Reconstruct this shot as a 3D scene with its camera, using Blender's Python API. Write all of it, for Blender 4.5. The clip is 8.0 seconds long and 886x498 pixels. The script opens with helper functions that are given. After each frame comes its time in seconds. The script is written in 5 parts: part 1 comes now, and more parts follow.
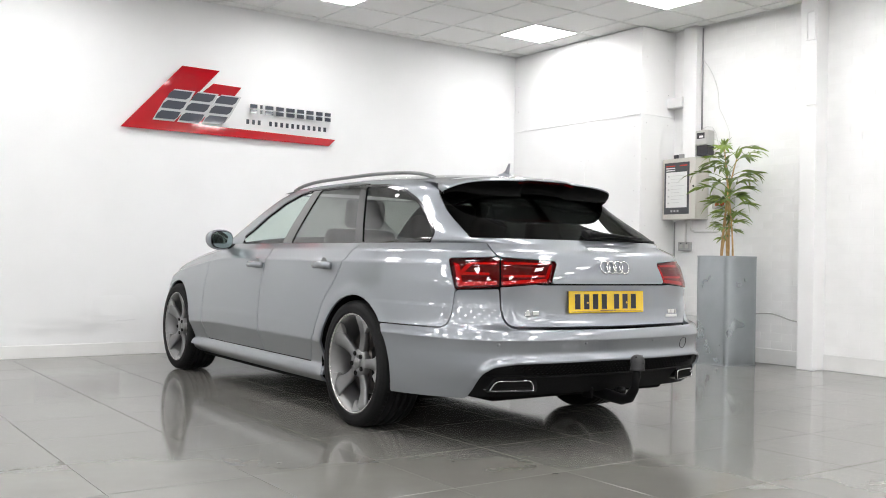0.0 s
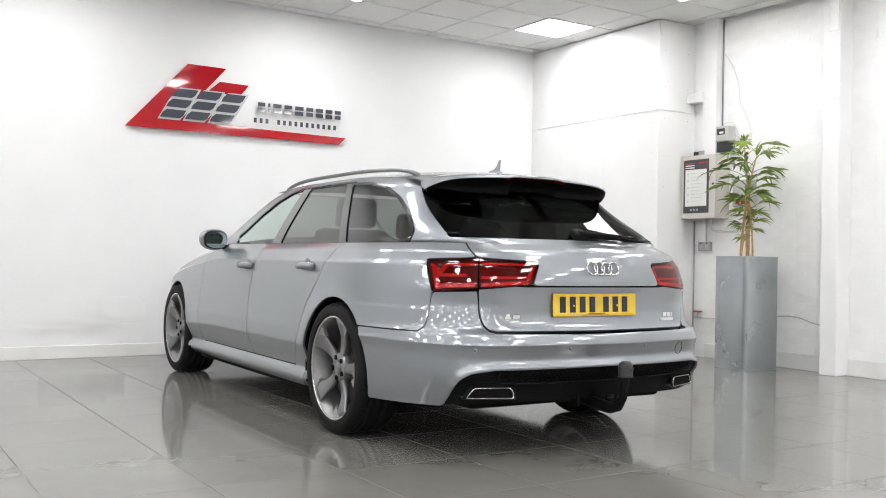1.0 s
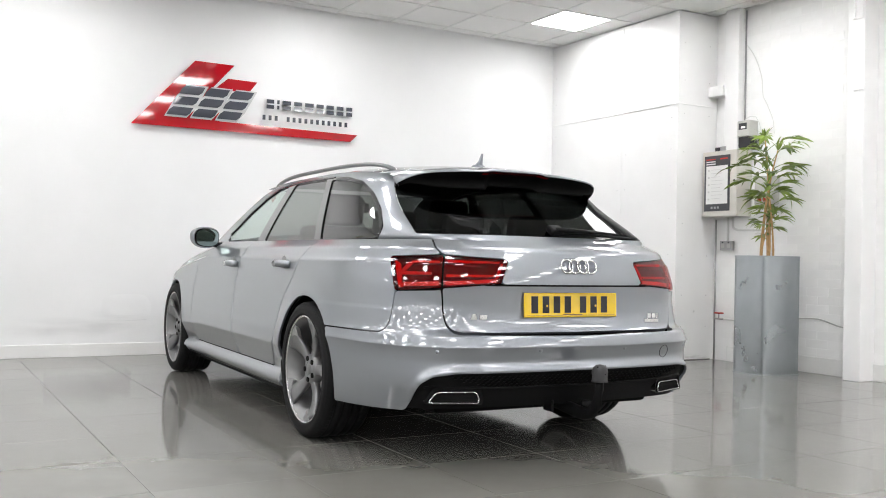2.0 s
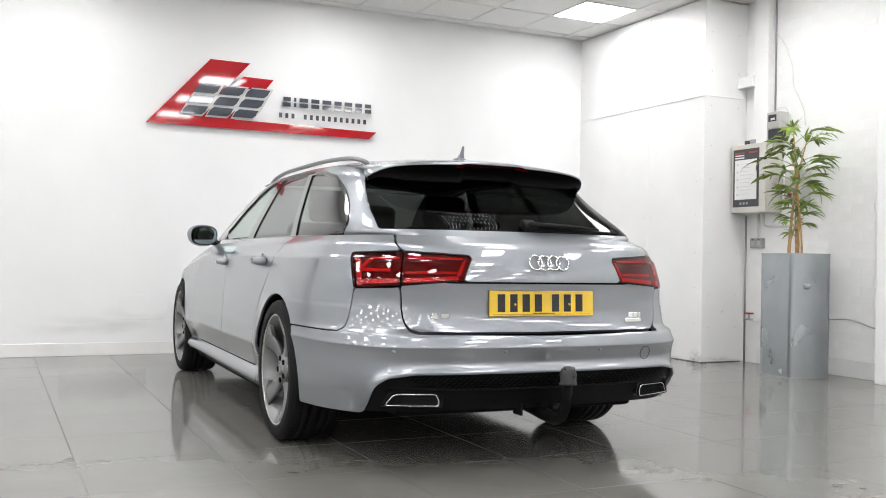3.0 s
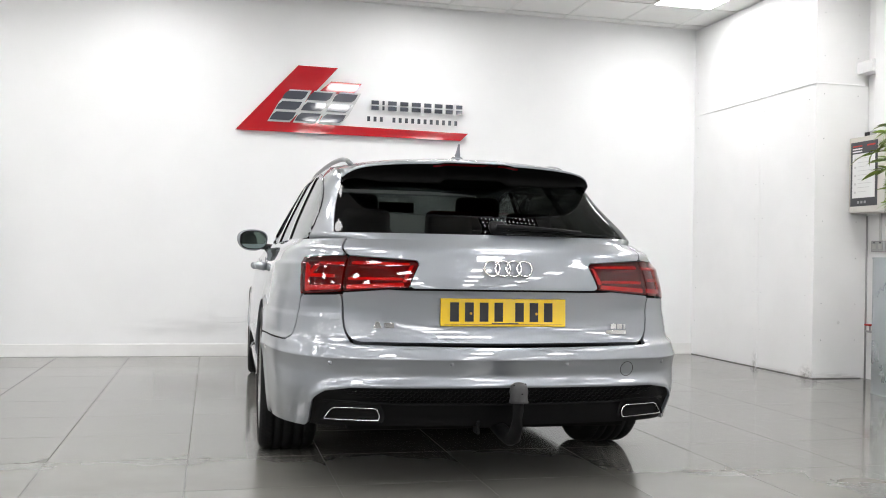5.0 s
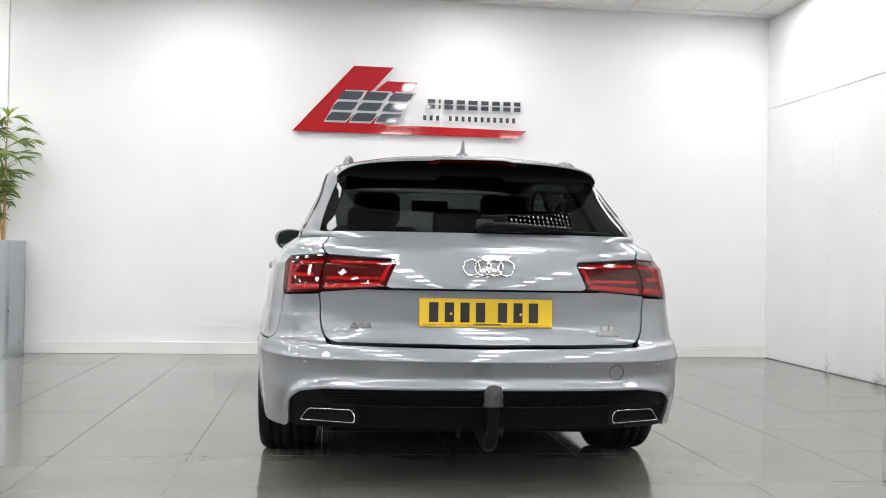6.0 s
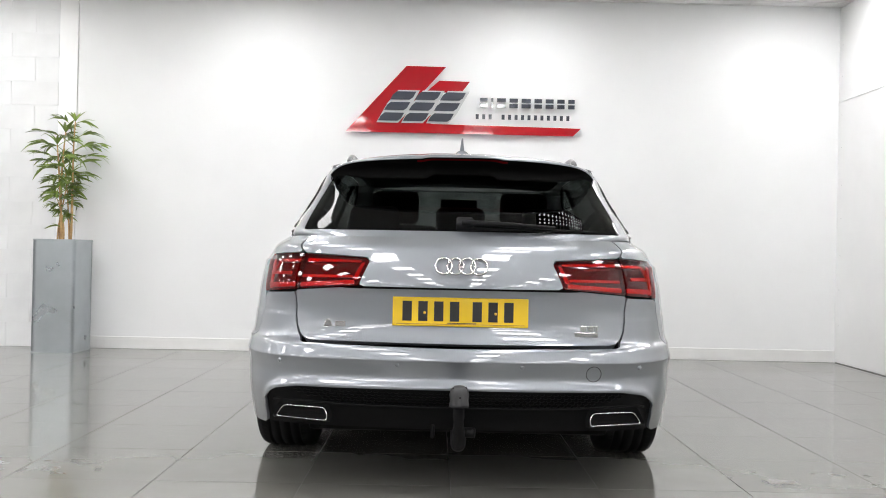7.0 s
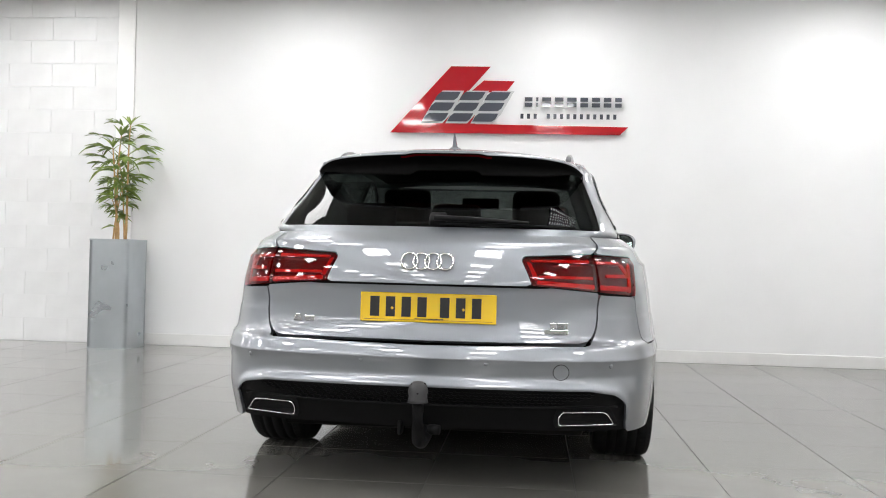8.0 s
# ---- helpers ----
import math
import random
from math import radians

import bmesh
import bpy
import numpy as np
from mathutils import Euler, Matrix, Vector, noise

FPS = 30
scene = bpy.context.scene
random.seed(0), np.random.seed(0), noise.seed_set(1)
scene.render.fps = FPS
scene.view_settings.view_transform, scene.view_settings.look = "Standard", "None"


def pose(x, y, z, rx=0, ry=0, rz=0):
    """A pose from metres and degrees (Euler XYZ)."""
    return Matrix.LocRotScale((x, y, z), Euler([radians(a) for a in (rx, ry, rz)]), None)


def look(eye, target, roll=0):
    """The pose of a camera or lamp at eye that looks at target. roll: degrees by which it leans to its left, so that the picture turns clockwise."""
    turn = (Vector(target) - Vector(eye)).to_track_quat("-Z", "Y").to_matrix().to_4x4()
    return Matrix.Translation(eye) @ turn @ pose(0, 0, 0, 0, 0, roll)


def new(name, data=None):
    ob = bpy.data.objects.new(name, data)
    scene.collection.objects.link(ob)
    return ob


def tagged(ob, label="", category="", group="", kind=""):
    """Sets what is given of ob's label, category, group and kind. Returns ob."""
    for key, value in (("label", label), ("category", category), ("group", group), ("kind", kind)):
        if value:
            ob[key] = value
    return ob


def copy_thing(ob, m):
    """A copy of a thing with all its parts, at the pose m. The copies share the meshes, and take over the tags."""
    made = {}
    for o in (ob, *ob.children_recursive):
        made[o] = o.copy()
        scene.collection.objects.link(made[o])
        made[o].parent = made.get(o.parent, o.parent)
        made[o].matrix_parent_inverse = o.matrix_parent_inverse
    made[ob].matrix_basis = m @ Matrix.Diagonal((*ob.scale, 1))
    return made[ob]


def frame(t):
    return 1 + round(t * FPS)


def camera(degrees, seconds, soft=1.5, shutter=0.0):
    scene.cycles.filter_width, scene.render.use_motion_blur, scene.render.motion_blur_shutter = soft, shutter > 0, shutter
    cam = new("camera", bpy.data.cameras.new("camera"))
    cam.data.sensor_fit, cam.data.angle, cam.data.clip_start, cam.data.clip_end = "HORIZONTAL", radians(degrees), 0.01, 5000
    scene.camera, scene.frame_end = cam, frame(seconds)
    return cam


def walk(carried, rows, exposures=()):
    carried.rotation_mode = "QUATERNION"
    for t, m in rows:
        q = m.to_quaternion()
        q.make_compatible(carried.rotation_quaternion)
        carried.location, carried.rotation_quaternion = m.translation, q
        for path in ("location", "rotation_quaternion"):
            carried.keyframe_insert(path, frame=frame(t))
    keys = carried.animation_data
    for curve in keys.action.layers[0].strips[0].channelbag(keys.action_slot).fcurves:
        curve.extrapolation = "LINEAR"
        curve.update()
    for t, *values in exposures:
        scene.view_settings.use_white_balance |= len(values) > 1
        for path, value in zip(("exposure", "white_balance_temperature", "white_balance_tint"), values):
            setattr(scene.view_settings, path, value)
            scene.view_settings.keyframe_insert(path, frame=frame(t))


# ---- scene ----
cam = camera(50.3, 8.0, soft=1.0)
PATH = [
    (0, (0.075, 0.128, 0.92), (1.231, 1.761, 0.942), 1.1),
    (0.5, (0.242, 0.13, 0.922), (1.364, 1.785, 0.943), 1.1),
    (1, (0.452, 0.132, 0.927), (1.533, 1.814, 0.948), 1.1),
    (1.5, (0.668, 0.119, 0.925), (1.704, 1.829, 0.946), 1.2),
    (3, (1.379, 0.057, 0.909), (2.243, 1.861, 0.928), 1.1),
    (3.5, (1.628, 0.016, 0.916), (2.411, 1.856, 0.934), 1.1),
    (4, (1.877, -0.02, 0.925), (2.568, 1.857, 0.942), 1.1),
    (4.5, (2.122, -0.039, 0.936), (2.715, 1.871, 0.951), 1.2),
    (4.7, (2.238, -0.034, 0.933), (2.785, 1.89, 0.95), 1.2),
    (6, (2.935, -0.027, 0.937), (3.179, 1.958, 0.952), 1.1),
    (6.5, (3.185, -0.042, 0.946), (3.316, 1.954, 0.957), 1.2),
    (7, (3.447, -0.032, 0.94), (3.465, 1.968, 0.951), 1.2),
    (7.5, (3.673, -0.004, 0.921), (3.595, 1.994, 0.937), 1.4),
    (8, (3.937, 0.022, 0.915), (3.75, 2.013, 0.931), 1.4),
]
walk(cam, [(t, look(eye, target, roll)) for t, eye, target, roll in PATH])

# ---- world, light and exposure ----
scene.view_settings.exposure = 0.0
world = bpy.data.worlds.new("world")
scene.world = world
world.use_nodes = True
world.node_tree.nodes["Background"].inputs[0].default_value = (0.75, 0.85, 1.0, 1)
world.node_tree.nodes["Background"].inputs[1].default_value = 0.3
PANEL_POWER = 23.6


# ---- materials ----
def material(name, colour, rough=0.5, metal=0.0, coat=0.0, bump=0.0, bump_scale=200.0, vary=0.0, vary_scale=6.0, rough_vary=0.0,
             emit=None, emit_strength=0.0, spec=0.5, random_tint=0.0, coat_rough=0.03):
    m = bpy.data.materials.new(name)
    m.use_nodes = True
    nt = m.node_tree
    b = nt.nodes["Principled BSDF"]
    b.inputs["Base Color"].default_value = (*colour, 1)
    b.inputs["Roughness"].default_value = rough
    b.inputs["Metallic"].default_value = metal
    b.inputs["Coat Weight"].default_value = coat
    b.inputs["Coat Roughness"].default_value = coat_rough
    b.inputs["Specular IOR Level"].default_value = spec
    if emit:
        b.inputs["Emission Color"].default_value = (*emit, 1)
        b.inputs["Emission Strength"].default_value = emit_strength
    co = nt.nodes.new("ShaderNodeTexCoord")
    if vary or random_tint:
        n1 = nt.nodes.new("ShaderNodeTexNoise")
        n1.inputs["Scale"].default_value = vary_scale
        n1.inputs["Detail"].default_value = 6
        nt.links.new(co.outputs["Object"], n1.inputs["Vector"])
        mr = nt.nodes.new("ShaderNodeMapRange")
        mr.inputs["From Min"].default_value = 0.3
        mr.inputs["From Max"].default_value = 0.7
        mr.inputs["To Min"].default_value = 1 - vary
        mr.inputs["To Max"].default_value = 1 + vary
        nt.links.new(n1.outputs["Fac"], mr.inputs["Value"])
        value = mr.outputs["Result"]
        if random_tint:
            oi = nt.nodes.new("ShaderNodeObjectInfo")
            mr2 = nt.nodes.new("ShaderNodeMapRange")
            mr2.inputs["To Min"].default_value = 1 - random_tint
            mr2.inputs["To Max"].default_value = 1 + random_tint
            nt.links.new(oi.outputs["Random"], mr2.inputs["Value"])
            mu = nt.nodes.new("ShaderNodeMath")
            mu.operation = "MULTIPLY"
            nt.links.new(value, mu.inputs[0])
            nt.links.new(mr2.outputs["Result"], mu.inputs[1])
            value = mu.outputs["Value"]
        hs = nt.nodes.new("ShaderNodeHueSaturation")
        hs.inputs["Color"].default_value = (*colour, 1)
        nt.links.new(value, hs.inputs["Value"])
        nt.links.new(hs.outputs["Color"], b.inputs["Base Color"])
    if rough_vary:
        n2 = nt.nodes.new("ShaderNodeTexNoise")
        n2.inputs["Scale"].default_value = vary_scale * 0.7
        n2.inputs["Detail"].default_value = 5
        nt.links.new(co.outputs["Object"], n2.inputs["Vector"])
        mr3 = nt.nodes.new("ShaderNodeMapRange")
        mr3.inputs["From Min"].default_value = 0.3
        mr3.inputs["From Max"].default_value = 0.7
        mr3.inputs["To Min"].default_value = max(0.01, rough - rough_vary)
        mr3.inputs["To Max"].default_value = rough + rough_vary
        nt.links.new(n2.outputs["Fac"], mr3.inputs["Value"])
        nt.links.new(mr3.outputs["Result"], b.inputs["Roughness"])
    if bump:
        n3 = nt.nodes.new("ShaderNodeTexNoise")
        n3.inputs["Scale"].default_value = bump_scale
        n3.inputs["Detail"].default_value = 4
        nt.links.new(co.outputs["Object"], n3.inputs["Vector"])
        bp = nt.nodes.new("ShaderNodeBump")
        bp.inputs["Strength"].default_value = bump
        bp.inputs["Distance"].default_value = 0.002
        nt.links.new(n3.outputs["Fac"], bp.inputs["Height"])
        nt.links.new(bp.outputs["Normal"], b.inputs["Normal"])
    return m


def pane_material(name, tint, gloss=0.06, gloss_rough=0.0, steep=5.0):
    """A thin pane: tinted see-through, with gloss that grows from its least value towards grazing sight."""
    m = bpy.data.materials.new(name)
    m.use_nodes = True
    nt = m.node_tree
    nt.nodes.remove(nt.nodes["Principled BSDF"])
    tr = nt.nodes.new("ShaderNodeBsdfTransparent")
    tr.inputs["Color"].default_value = (*tint, 1)
    gl = nt.nodes.new("ShaderNodeBsdfGlossy")
    gl.inputs["Roughness"].default_value = gloss_rough
    lw = nt.nodes.new("ShaderNodeLayerWeight")
    lw.inputs["Blend"].default_value = 0.5
    power = nt.nodes.new("ShaderNodeMath")
    power.operation = "POWER"
    power.inputs[1].default_value = steep
    nt.links.new(lw.outputs["Facing"], power.inputs[0])
    mr = nt.nodes.new("ShaderNodeMapRange")
    mr.inputs["To Min"].default_value = gloss
    mr.inputs["To Max"].default_value = 1.0
    nt.links.new(power.outputs["Value"], mr.inputs["Value"])
    mx = nt.nodes.new("ShaderNodeMixShader")
    nt.links.new(mr.outputs["Result"], mx.inputs[0])
    nt.links.new(tr.outputs[0], mx.inputs[1])
    nt.links.new(gl.outputs[0], mx.inputs[2])
    nt.links.new(mx.outputs[0], nt.nodes["Material Output"].inputs["Surface"])
    return m


M_WALL = material("white wall paint", (0.82, 0.825, 0.83), 0.55, bump=0.12, bump_scale=60, vary=0.025, vary_scale=1.3)
# greys of the two unseen walls, chosen to darken the car's reflections
M_FAR = material("grey unseen wall tone", (0.30, 0.305, 0.31), 0.6, bump=0.12, bump_scale=60, vary=0.04, vary_scale=1.3)
M_FAR_SIDE = material("pale grey unseen wall tone", (0.42, 0.425, 0.43), 0.6, bump=0.12, bump_scale=60, vary=0.04, vary_scale=1.3)
M_BOARD = material("white painted board", (0.88, 0.88, 0.88), 0.45, bump=0.08, bump_scale=40, vary=0.03, vary_scale=1.7)
M_BLOCK = material("greyed white block paint", (0.74, 0.745, 0.75), 0.5, bump=0.25, bump_scale=45, vary=0.04, vary_scale=4, random_tint=0.02)
M_BRICK = material("white painted brick", (0.88, 0.88, 0.875), 0.5, bump=0.25, bump_scale=45, vary=0.03, vary_scale=4, random_tint=0.02)
M_SKIRT = material("white gloss skirting", (0.78, 0.78, 0.77), 0.3, vary=0.05, vary_scale=3)
M_CEIL = material("mineral fibre ceiling tile", (0.87, 0.87, 0.855), 0.9, bump=0.3, bump_scale=150, vary=0.03, vary_scale=0.9)
M_TBAR = material("white ceiling grid bar", (0.80, 0.80, 0.785), 0.4)
M_TILE = material("polished porcelain floor tile", (0.172, 0.168, 0.155), 0.105, vary=0.09, vary_scale=2.2, rough_vary=0.03, random_tint=0.03, spec=0.56)
M_GROUT = material("dark grey grout", (0.12, 0.115, 0.11), 0.8, bump=0.3, bump_scale=300)
M_DIFFUSER = material("lit lamp diffuser", (0.9, 0.9, 0.9), 0.5, emit=(1.0, 0.99, 0.992), emit_strength=PANEL_POWER)
M_PAINT = material("silver-grey metallic paint", (0.246, 0.262, 0.291), 0.40, metal=0.72, coat=1.0, vary=0.03, vary_scale=900, coat_rough=0.012)
M_PAINT.node_tree.nodes["Principled BSDF"].inputs["Coat IOR"].default_value = 1.75
M_SHELL = material("black underseal", (0.006, 0.006, 0.006), 0.8, spec=0.1)
M_BLACK = material("black textured plastic", (0.004, 0.004, 0.0045), 0.6, bump=0.15, bump_scale=900, spec=0.15)
M_GLOSS = material("piano black plastic", (0.006, 0.006, 0.007), 0.12, coat=0.6)
M_TRIM = material("polished black window trim", (0.018, 0.018, 0.019), 0.06, coat=1.0)
M_CHROME = material("bright chrome", (0.75, 0.75, 0.75), 0.14, metal=1.0)
M_SATIN = material("satin anodised aluminium", (0.22, 0.225, 0.23), 0.3, metal=0.9)
M_BEAD = material("dark polished metal bead", (0.11, 0.11, 0.115), 0.16, metal=0.9)
M_RUBBER = material("black tyre rubber", (0.008, 0.008, 0.0085), 0.7, bump=0.15, bump_scale=400, vary=0.15, vary_scale=9, spec=0.2)
M_ALLOY = material("titanium-grey alloy", (0.235, 0.235, 0.24), 0.42, metal=0.75, vary=0.05, vary_scale=20)
M_FACET = material("pale alloy spoke tip", (0.36, 0.36, 0.36), 0.38, metal=0.75)
M_CUT = material("diamond-turned alloy", (0.62, 0.61, 0.60), 0.25, metal=0.9)
M_DISC = material("brushed steel brake disc", (0.10, 0.09, 0.085), 0.45, metal=0.8, vary=0.1, vary_scale=40)
M_PLATE = material("yellow reflective plate", (0.80, 0.53, 0.015), 0.25, coat=1.0)
M_INK = material("black plate lettering", (0.012, 0.012, 0.012), 0.35)
M_SEAT = material("dark grey seat leather", (0.035, 0.035, 0.038), 0.5, bump=0.2, bump_scale=300)
M_HEADLINE = material("dark grey headlining", (0.22, 0.22, 0.21), 0.9)
M_GLASS = pane_material("lightly tinted car glass", (0.80, 0.88, 0.84), 0.08)
M_DARK_GLASS = pane_material("dark privacy glass", (0.050, 0.055, 0.053), 0.026, steep=9.0)
M_SIDE_GLASS = pane_material("tinted side glass", (0.24, 0.255, 0.245), 0.16)
M_MIRROR = material("mirror glass", (0.58, 0.70, 0.68), 0.02, metal=1.0)
M_LENS = pane_material("clear red lamp lens", (0.72, 0.03, 0.04), 0.06)
M_LAMP_BACK = material("dark red lamp housing", (0.075, 0.003, 0.005), 0.28, metal=0.7, bump=0.2, bump_scale=350)
M_LAMP_BAR = material("red light guide", (0.75, 0.035, 0.025), 0.3)
M_SIGN_RED = material("gloss red acrylic", (0.42, 0.005, 0.012), 0.05, coat=0.5)
M_SIGN_GREY = material("gloss slate-grey acrylic", (0.060, 0.066, 0.085), 0.06, coat=0.5)
M_SIGN_CLEAR = material("frosted pale acrylic", (0.62, 0.63, 0.63), 0.2)
M_ZINC = material("galvanised zinc sheet", (0.46, 0.495, 0.515), 0.30, metal=0.95, vary=0.05, vary_scale=5, rough_vary=0.04)
M_SOIL = material("dark potting soil", (0.02, 0.014, 0.01), 0.95, bump=1.0, bump_scale=120)
M_CANE = material("tan bamboo cane", (0.50, 0.31, 0.13), 0.5, vary=0.25, vary_scale=25)
M_LEAF = material("green palm leaflet", (0.175, 0.250, 0.042), 0.38, vary=0.30, vary_scale=14, random_tint=0.30)
M_CABINET = material("cream powder-coated steel", (0.62, 0.60, 0.55), 0.4, bump=0.1, bump_scale=500)
M_NOTICE = material("dark grey notice print", (0.055, 0.058, 0.065), 0.3)
M_PAPER = material("white paper", (0.78, 0.78, 0.77), 0.5)
M_GREYBAR = material("grey print", (0.35, 0.35, 0.36), 0.6)
M_PALEBAR = material("pale grey print", (0.58, 0.57, 0.57), 0.6)
M_REDBAR = material("red print", (0.55, 0.03, 0.02), 0.5)
M_METER = material("pale grey meter plastic", (0.50, 0.50, 0.48), 0.4)
M_METER_DARK = material("dark meter plastic", (0.03, 0.03, 0.035), 0.3)
M_SOCKET = material("brushed steel socket plate", (0.42, 0.42, 0.42), 0.35, metal=0.8)
M_PIPE = material("white painted pipe", (0.70, 0.70, 0.69), 0.45)
M_RED_TAP = material("red plastic tap", (0.45, 0.03, 0.015), 0.4)


# ---- mesh helpers ----
def mesh_from(name, verts, faces, mat, smooth=True):
    me = bpy.data.meshes.new(name)
    me.from_pydata([tuple(v) for v in verts], [], faces)
    me.update()
    me.materials.append(mat)
    if smooth:
        me.polygons.foreach_set("use_smooth", [True] * len(me.polygons))
    return me


def child(name, me, parent, label="", m=None):
    ob = new(name, me)
    ob.parent = parent
    if m is not None:
        ob.matrix_basis = m
    if label:
        tagged(ob, label)
    return ob


def part(name, bm, mat, parent, label="", smooth=False, m=None):
    me = bpy.data.meshes.new(name)
    bm.to_mesh(me)
    bm.free()
    me.materials.append(mat)
    if smooth:
        me.polygons.foreach_set("use_smooth", [True] * len(me.polygons))
    return child(name, me, parent, label, m)


def thing(name, x, y, z, label, category, group="", rz=0.0):
    ob = new(name)
    ob.matrix_basis = pose(x, y, z, 0, 0, rz)
    return tagged(ob, label, category, group)


def box_bm(x0, x1, y0, y1, z0, z1, bevel=0.0, segments=2):
    bm = bmesh.new()
    bmesh.ops.create_cube(bm, size=1.0)
    for v in bm.verts:
        v.co = Vector(((x0 + x1) / 2 + v.co.x * (x1 - x0), (y0 + y1) / 2 + v.co.y * (y1 - y0), (z0 + z1) / 2 + v.co.z * (z1 - z0)))
    if bevel:
        bmesh.ops.bevel(bm, geom=list(bm.edges), offset=bevel, segments=segments, profile=0.5, affect="EDGES")
    return bm


def prism_bm(outline, depth, axis="y", at=0.0, bevel=0.0):
    """A flat outline of (a, b) pairs pushed out by depth: axis y takes (x, z), x takes (y, z), z takes (x, y)."""
    bm = bmesh.new()

    def place(a, b, d):
        return {"y": (a, d, b), "x": (d, a, b), "z": (a, b, d)}[axis]
    front = [bm.verts.new(place(a, b, at)) for a, b in outline]
    back = [bm.verts.new(place(a, b, at + depth)) for a, b in outline]
    n = len(outline)
    bm.faces.new(front)
    bm.faces.new(list(reversed(back)))
    for i in range(n):
        bm.faces.new((front[i], back[i], back[(i + 1) % n], front[(i + 1) % n]))
    bmesh.ops.recalc_face_normals(bm, faces=bm.faces)
    if bevel:
        bmesh.ops.bevel(bm, geom=list(bm.edges), offset=bevel, segments=2, profile=0.5, affect="EDGES")
    return bm


def tube_bm(points, radius, sides=8, closed=False, flat=1.0, radii=None):
    """A tube along points; flat squeezes it upright."""
    bm = bmesh.new()
    pts = [Vector(p) for p in points]
    n = len(pts)
    rings = []
    for i, p in enumerate(pts):
        a = pts[(i - 1) % n] if closed else pts[max(i - 1, 0)]
        b = pts[(i + 1) % n] if closed else pts[min(i + 1, n - 1)]
        d = (b - a).normalized()
        up = Vector((0, 0, 1)) if abs(d.z) < 0.95 else Vector((1, 0, 0))
        side = d.cross(up).normalized()
        up = side.cross(d)
        r = radii[i] if radii else radius
        rings.append([bm.verts.new(p + side * math.cos(2 * math.pi * k / sides) * r + up * math.sin(2 * math.pi * k / sides) * r * flat) for k in range(sides)])
    for i in range(n if closed else n - 1):
        a, b = rings[i], rings[(i + 1) % n]
        for k in range(sides):
            bm.faces.new((a[k], a[(k + 1) % sides], b[(k + 1) % sides], b[k]))
    if not closed:
        bm.faces.new(list(reversed(rings[0])))
        bm.faces.new(rings[-1])
    bmesh.ops.recalc_face_normals(bm, faces=bm.faces)
    return bm


def lathe_bm(profile, sides=48, axis="z", caps=False):
    """Turn a profile of (radius, along) pairs about an axis."""
    bm = bmesh.new()
    rings = []
    for r, h in profile:
        ring = []
        for k in range(sides):
            a = 2 * math.pi * k / sides
            c, s = r * math.cos(a), r * math.sin(a)
            ring.append(bm.verts.new({"z": (c, s, h), "x": (h, c, s), "y": (c, h, s)}[axis]))
        rings.append(ring)
    for a, b in zip(rings, rings[1:]):
        for k in range(sides):
            bm.faces.new((a[k], a[(k + 1) % sides], b[(k + 1) % sides], b[k]))
    if caps:
        bm.faces.new(rings[0])
        bm.faces.new(rings[-1])
    bmesh.ops.recalc_face_normals(bm, faces=bm.faces)
    return bm


def merged(*bms):
    out = bmesh.new()
    for b in bms:
        me = bpy.data.meshes.new("scratch")
        b.to_mesh(me)
        b.free()
        out.from_mesh(me)
        bpy.data.meshes.remove(me)
    return out


def smooth_keys(keys, values, x):
    """Monotone cubic through a few design keys."""
    k, v, x = np.asarray(keys, float), np.asarray(values, float), np.asarray(x, float)
    h = np.diff(k)
    d = np.diff(v) / h
    m = np.zeros_like(v)
    m[0], m[-1] = d[0], d[-1]
    for i in range(1, len(v) - 1):
        if d[i - 1] * d[i] > 0:
            w1, w2 = 2 * h[i] + h[i - 1], h[i] + 2 * h[i - 1]
            m[i] = (w1 + w2) / (w1 / d[i - 1] + w2 / d[i])
    i = np.clip(np.searchsorted(k, x) - 1, 0, len(h) - 1)
    t = np.clip((x - k[i]) / h[i], 0, 1)
    return (2 * t**3 - 3 * t**2 + 1) * v[i] + (t**3 - 2 * t**2 + t) * h[i] * m[i] + (-2 * t**3 + 3 * t**2) * v[i + 1] + (t**3 - t**2) * h[i] * m[i + 1]


def polygon_distance(a, b, corners, radius=0.0):
    """Signed distance of points (a, b) to a polygon, negative inside, corners rounded by radius."""
    c = np.asarray(corners, float)
    if radius:
        area = 0.5 * np.sum(c[:, 0] * np.roll(c[:, 1], -1) - np.roll(c[:, 0], -1) * c[:, 1])
        turn = 1.0 if area > 0 else -1.0
        inner = []
        for i in range(len(c)):
            p, q, r = c[i - 1], c[i], c[(i + 1) % len(c)]
            e1, e2 = (q - p) / np.linalg.norm(q - p), (r - q) / np.linalg.norm(r - q)
            n1, n2 = turn * np.array((-e1[1], e1[0])), turn * np.array((-e2[1], e2[0]))
            inner.append(q + radius * (n1 + n2) / (1 + n1 @ n2))
        c = np.array(inner)
    dist = np.full(np.shape(a), 1e9)
    inside = np.zeros(np.shape(a), bool)
    for i in range(len(c)):
        p, q = c[i - 1], c[i]
        e = q - p
        wa, wb = a - p[0], b - p[1]
        t = np.clip((wa * e[0] + wb * e[1]) / max(e @ e, 1e-12), 0, 1)
        dist = np.minimum(dist, np.hypot(wa - t * e[0], wb - t * e[1]))
        cross = ((p[1] > b) != (q[1] > b)) & (a < (q[0] - p[0]) * (b - p[1]) / (q[1] - p[1] + 1e-12) + p[0])
        inside ^= cross
    return np.where(inside, -dist, dist) - radius


